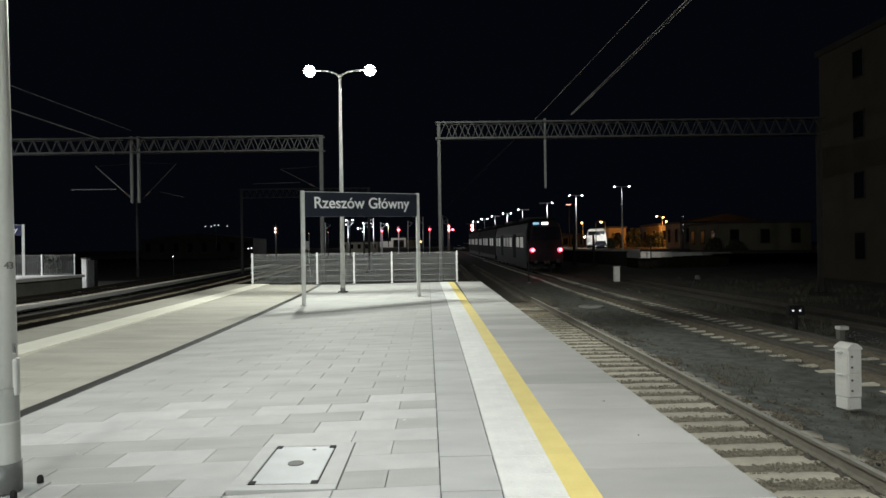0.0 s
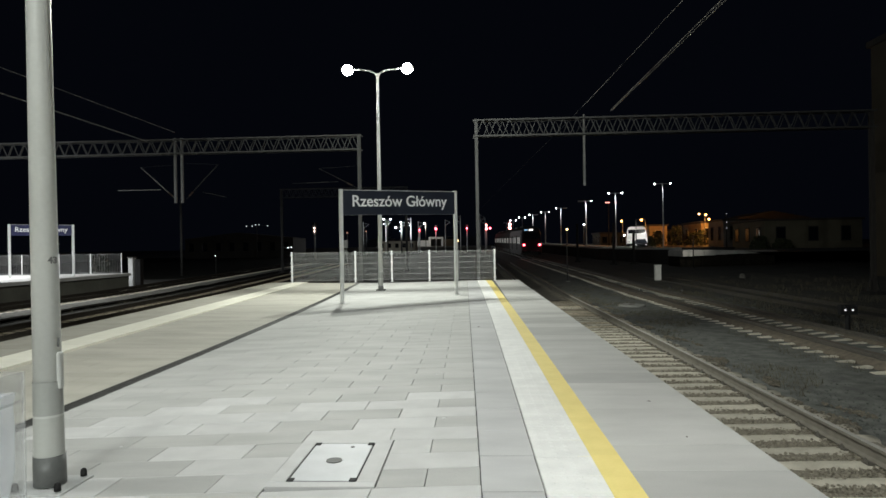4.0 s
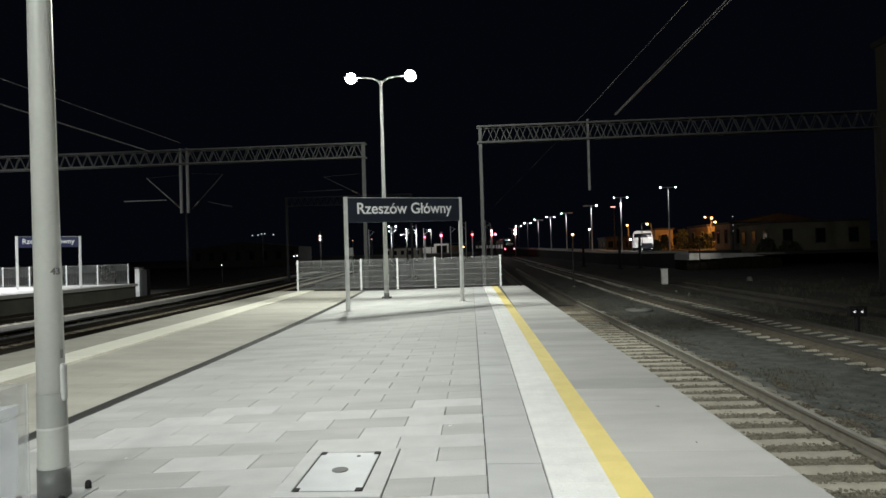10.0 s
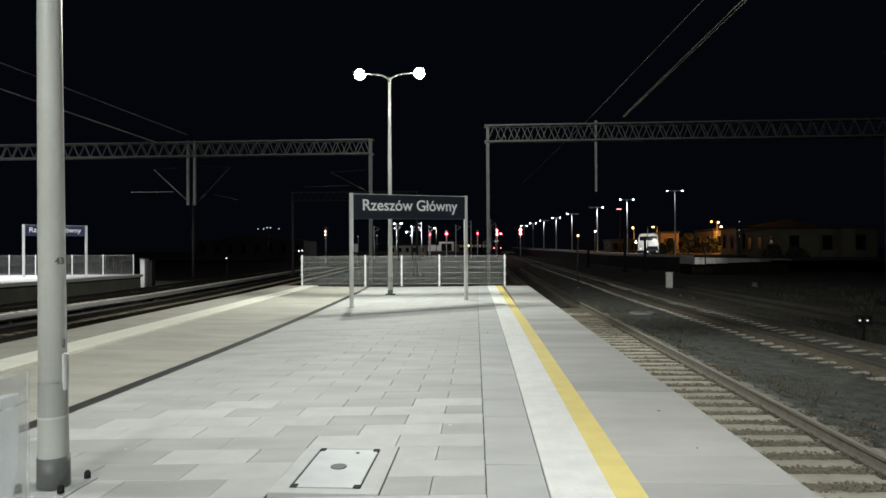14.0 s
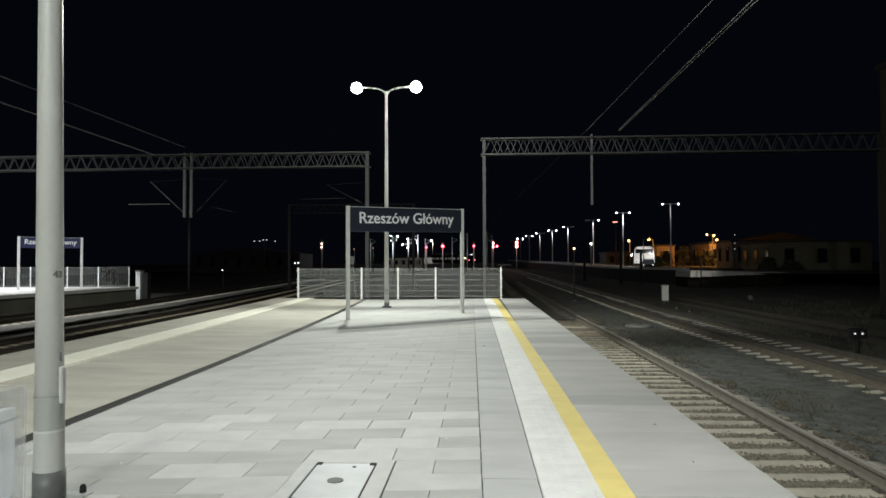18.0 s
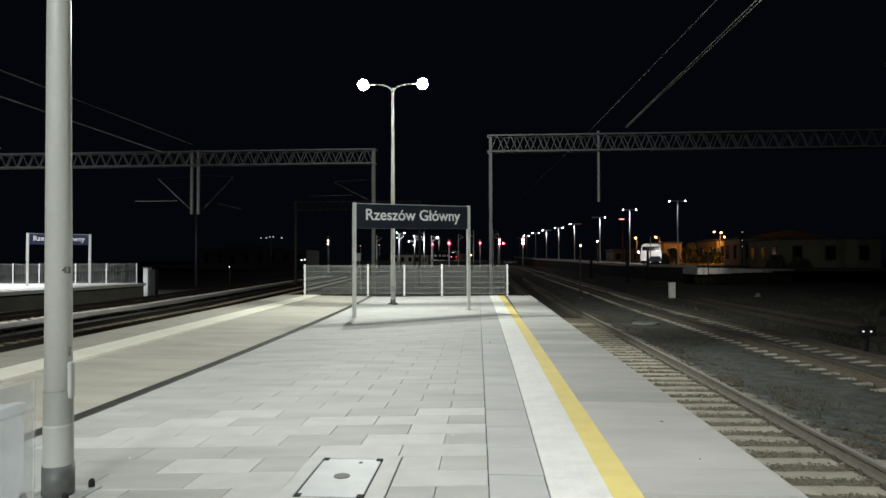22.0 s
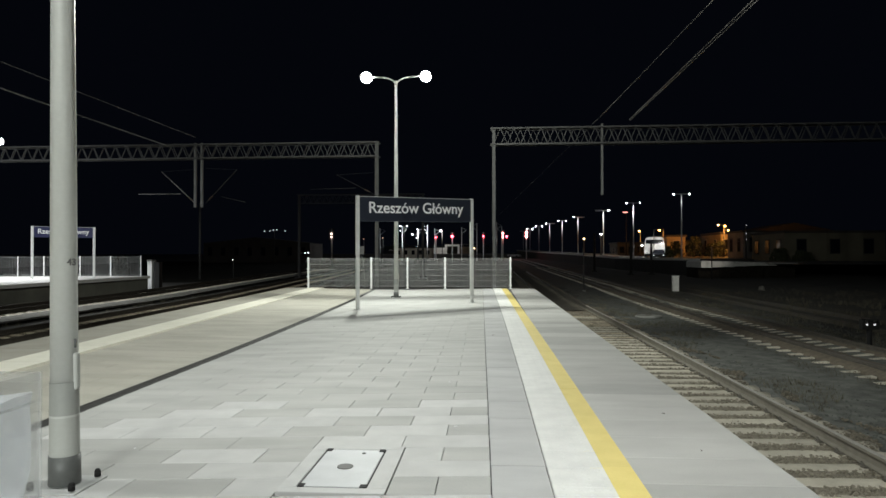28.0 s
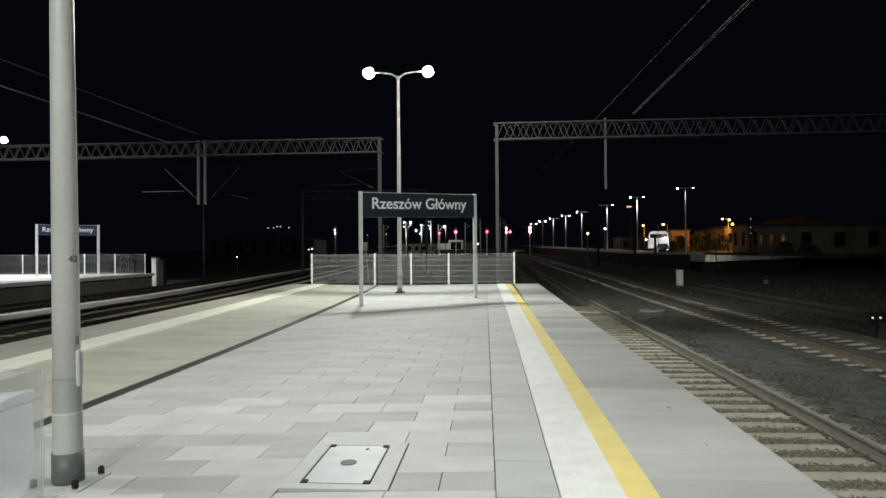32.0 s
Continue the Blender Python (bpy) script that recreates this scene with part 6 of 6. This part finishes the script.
def seam_x(y):
    """The joint between the pavers and the blue-grey slabs."""
    return 0.003 - 0.0125 * (y - 3.7)


PALE = {(0, 0), (0, 3), (1, 1), (1, 2), (1, 4), (2, 0), (2, 2), (2, 3), (2, 4), (3, 1), (3, 3), (3, 4), (3, 5), (4, 0), (4, 1), (5, 1), (5, 3), (6, 0), (6, 2), (7, 2), (7, 4), (8, 0), (8, 1), (8, 3), (9, 2), (9, 4)}
y_top = 6.205 + ROW * 68
while y_top > -16.0:
    yc = y_top - ROW / 2
    index = round((6.205 - y_top) / ROW)
    near = 3.2 < yc < 15.0
    x = 0.0
    first = 0.314 if index % 2 else LENGTH
    edges = [seam_x(yc), seam_x(yc) - first]
    while edges[-1] > drain_x(yc) + 0.085 + 0.05:
        edges.append(edges[-1] - LENGTH)
    edges[-1] = drain_x(yc) + 0.085
    for x1, x0 in zip(edges, edges[1:]):
        pale = (index, edges.index(x1)) in PALE or rnd.random() < (0.30 if yc < 3.4 else 0.0)
        spans = [(x0, x1)]
        if COVER[2] + 0.10 < yc < COVER[3] - 0.05:
            spans = [(a, b) for a, b in ((x0, min(x1, COVER[0])), (max(x0, COVER[1]), x1)) if b - a > 0.03]
        for a, b in spans:
            lay(a, b, yc, pale, near)
    start = drain_x(yc) - 0.085
    end = left_strip(yc)
    x = start - (0.25 if index % 2 else 0.55)
    lay(x, start, yc, False, 4.0 < yc < 8.5, True)
    while x > end:
        nx = max(x - LENGTH, end)
        lay(nx, x, yc, False, 4.0 < yc < 8.5, True)
        x = nx
    y_top -= ROW
me = mesh_of("paving", joined, M_TILE_JOINED)
rest = new("paving", me)
rest.parent = platform
tagged(rest, "grey pavers laid in staggered rows", "", "", "stuff")
rest = new("paving", mesh_of("paving", joined_left, M_TILE_WARM_JOINED))
rest.parent = platform
tagged(rest, "beige pavers beyond the drain channel", "", "", "stuff")

# scraps and dry leaves on the paving
def scrap(x, y, z, material, label, name, category, size, turn):
    bm = bmesh.new()
    n = 7
    rim_ = []
    for i in range(n):
        a = 2 * math.pi * i / n
        r = size * (0.75 + 0.35 * math.sin(2.3 * i + x * 7))
        rim_.append(bm.verts.new((r * math.cos(a), 0.55 * r * math.sin(a), 0.004 + 0.004 * math.sin(3 * a + y))))
    mid = bm.verts.new((0, 0, 0.009))
    for i in range(n):
        bm.faces.new((rim_[i], rim_[(i + 1) % n], mid))
    ob = new(name, mesh_of(name, bm, material))
    ob.matrix_world = pose(x, y, z, 0, 0, turn)
    return tagged(ob, label, category, "litter on the platform")


for x, y, size in ((-0.43, 7.02, 0.022), (-0.27, 5.21, 0.020), (-2.50, 4.58, 0.012), (-1.9, 6.6, 0.012)):
    scrap(x, y, floor_z(x), M_LETTER, "small scrap of white paper on the paving", "paper_scrap", "paper scrap", size, 40 * x)
for x, y, size in ((1.42, 4.67, 0.020), (1.44, 5.72, 0.024), (-1.12, 11.25, 0.035), (0.05, 11.12, 0.03), (-3.0, 12.6, 0.035), (-2.1, 14.2, 0.03)):
    scrap(x, y, floor_z(x), M_BARK, "small dry brown leaf on the paving", "dry_leaf", "leaf", size, 55 * y)

# blue-grey slabs, tactile strip, yellow line and edge slabs along the right-hand track
ME_STRIP = paving_tile_mesh("slab", 1.0, 0.602, M_STRIP, 0.003)
ME_YELLOW = paving_tile_mesh("yellow_tile", 0.262, 0.6108, M_YELLOW, 0.0012)
ME_EDGE = paving_tile_mesh("edge_slab", 0.970, 0.496, M_SLAB, 0.003, 0.16)
bm = bmesh.new()
add_chamfer_box(bm, -0.173, 0.173, -0.1722, 0.1722, -0.04, 0, 0.002)
for i in range(4):
    for j in range(4):
        cx, cy = -0.126 + i * 0.084, -0.126 + j * 0.084
        lo = [bm.verts.new((cx + 0.018 * math.cos(0.785 * k), cy + 0.018 * math.sin(0.785 * k), 0.0)) for k in range(8)]
        hi = [bm.verts.new((cx + 0.010 * math.cos(0.785 * k), cy + 0.010 * math.sin(0.785 * k), 0.0030)) for k in range(8)]
        for a in range(8):
            bm.faces.new((lo[a], lo[(a + 1) % 8], hi[(a + 1) % 8], hi[a]))
        bm.faces.new(hi)
ME_TACTILE = mesh_of("tactile_tile", bm, M_TACTILE)
ME_CREAM = paving_tile_mesh("tactile_tile", 0.545, 0.346, M_CREAM, 0.004)


def run(name, me, x_of, step, a, b, dz=0.0, width_of=None):
    y = a
    while y + step <= b + 0.02:
        turn_ = (x_of(y) - x_of(y + step)) / step
        piece(name, me, platform, Matrix.Translation((x_of(y + step / 2), y + step / 2, dz + rnd.uniform(-0.001, 0.001))) @ Matrix.Rotation(turn_ + rnd.uniform(-0.002, 0.002), 4, "Z") @ Matrix.Diagonal((width_of(y + step / 2) if width_of else 1.0, 1.0, 1.0, 1.0)))
        y += step


def tactile_x(y):
    """Middle of the white tactile strip."""
    return 0.525 - 0.003 * (y - 3.7) - 0.0003 * max(0.0, y - 3.7) ** 2


def strip_edges(y):
    """The blue-grey slabs fill the room between the pavers and the tactile strip."""
    return seam_x(y) + 0.005, tactile_x(y) - 0.182


run("slab", ME_STRIP, lambda y: sum(strip_edges(y)) / 2, 0.612, -15.92, PLATFORM_END, width_of=lambda y: strip_edges(y)[1] - strip_edges(y)[0])
run("tactile_tile", ME_TACTILE, tactile_x, 0.35, -15.7, PLATFORM_END, 0.006)
run("yellow_tile", ME_YELLOW, lambda y: 0.745 - 0.0025 * (y - 3.7) - 0.00022 * max(0.0, y - 3.7) ** 2, 0.612, -15.92, PLATFORM_END, 0.003)
run("edge_slab", ME_EDGE, lambda y: 1.315, 0.5, -16.0, PLATFORM_END)
ME_LEFT_EDGE = paving_tile_mesh("edge_slab", 0.966, 0.994, M_SLAB_WARM, 0.008, 0.16)
turn = math.atan(0.073)
y = -16.0
while y < PLATFORM_END - 0.3:
    x = left_edge(y + 0.5)
    piece("edge_slab", ME_LEFT_EDGE, platform, Matrix.Translation((x + 0.482, y + 0.5, 0.024)) @ Matrix.Rotation(turn, 4, "Z"))
    y += 1.0
y = -16.0
while y < PLATFORM_END - 0.2:
    x = left_edge(y + 0.175)
    piece("tactile_tile", ME_CREAM, platform, Matrix.Translation((x + 1.245, y + 0.175, 0.026)) @ Matrix.Rotation(turn, 4, "Z"))
    y += 0.351

motions()
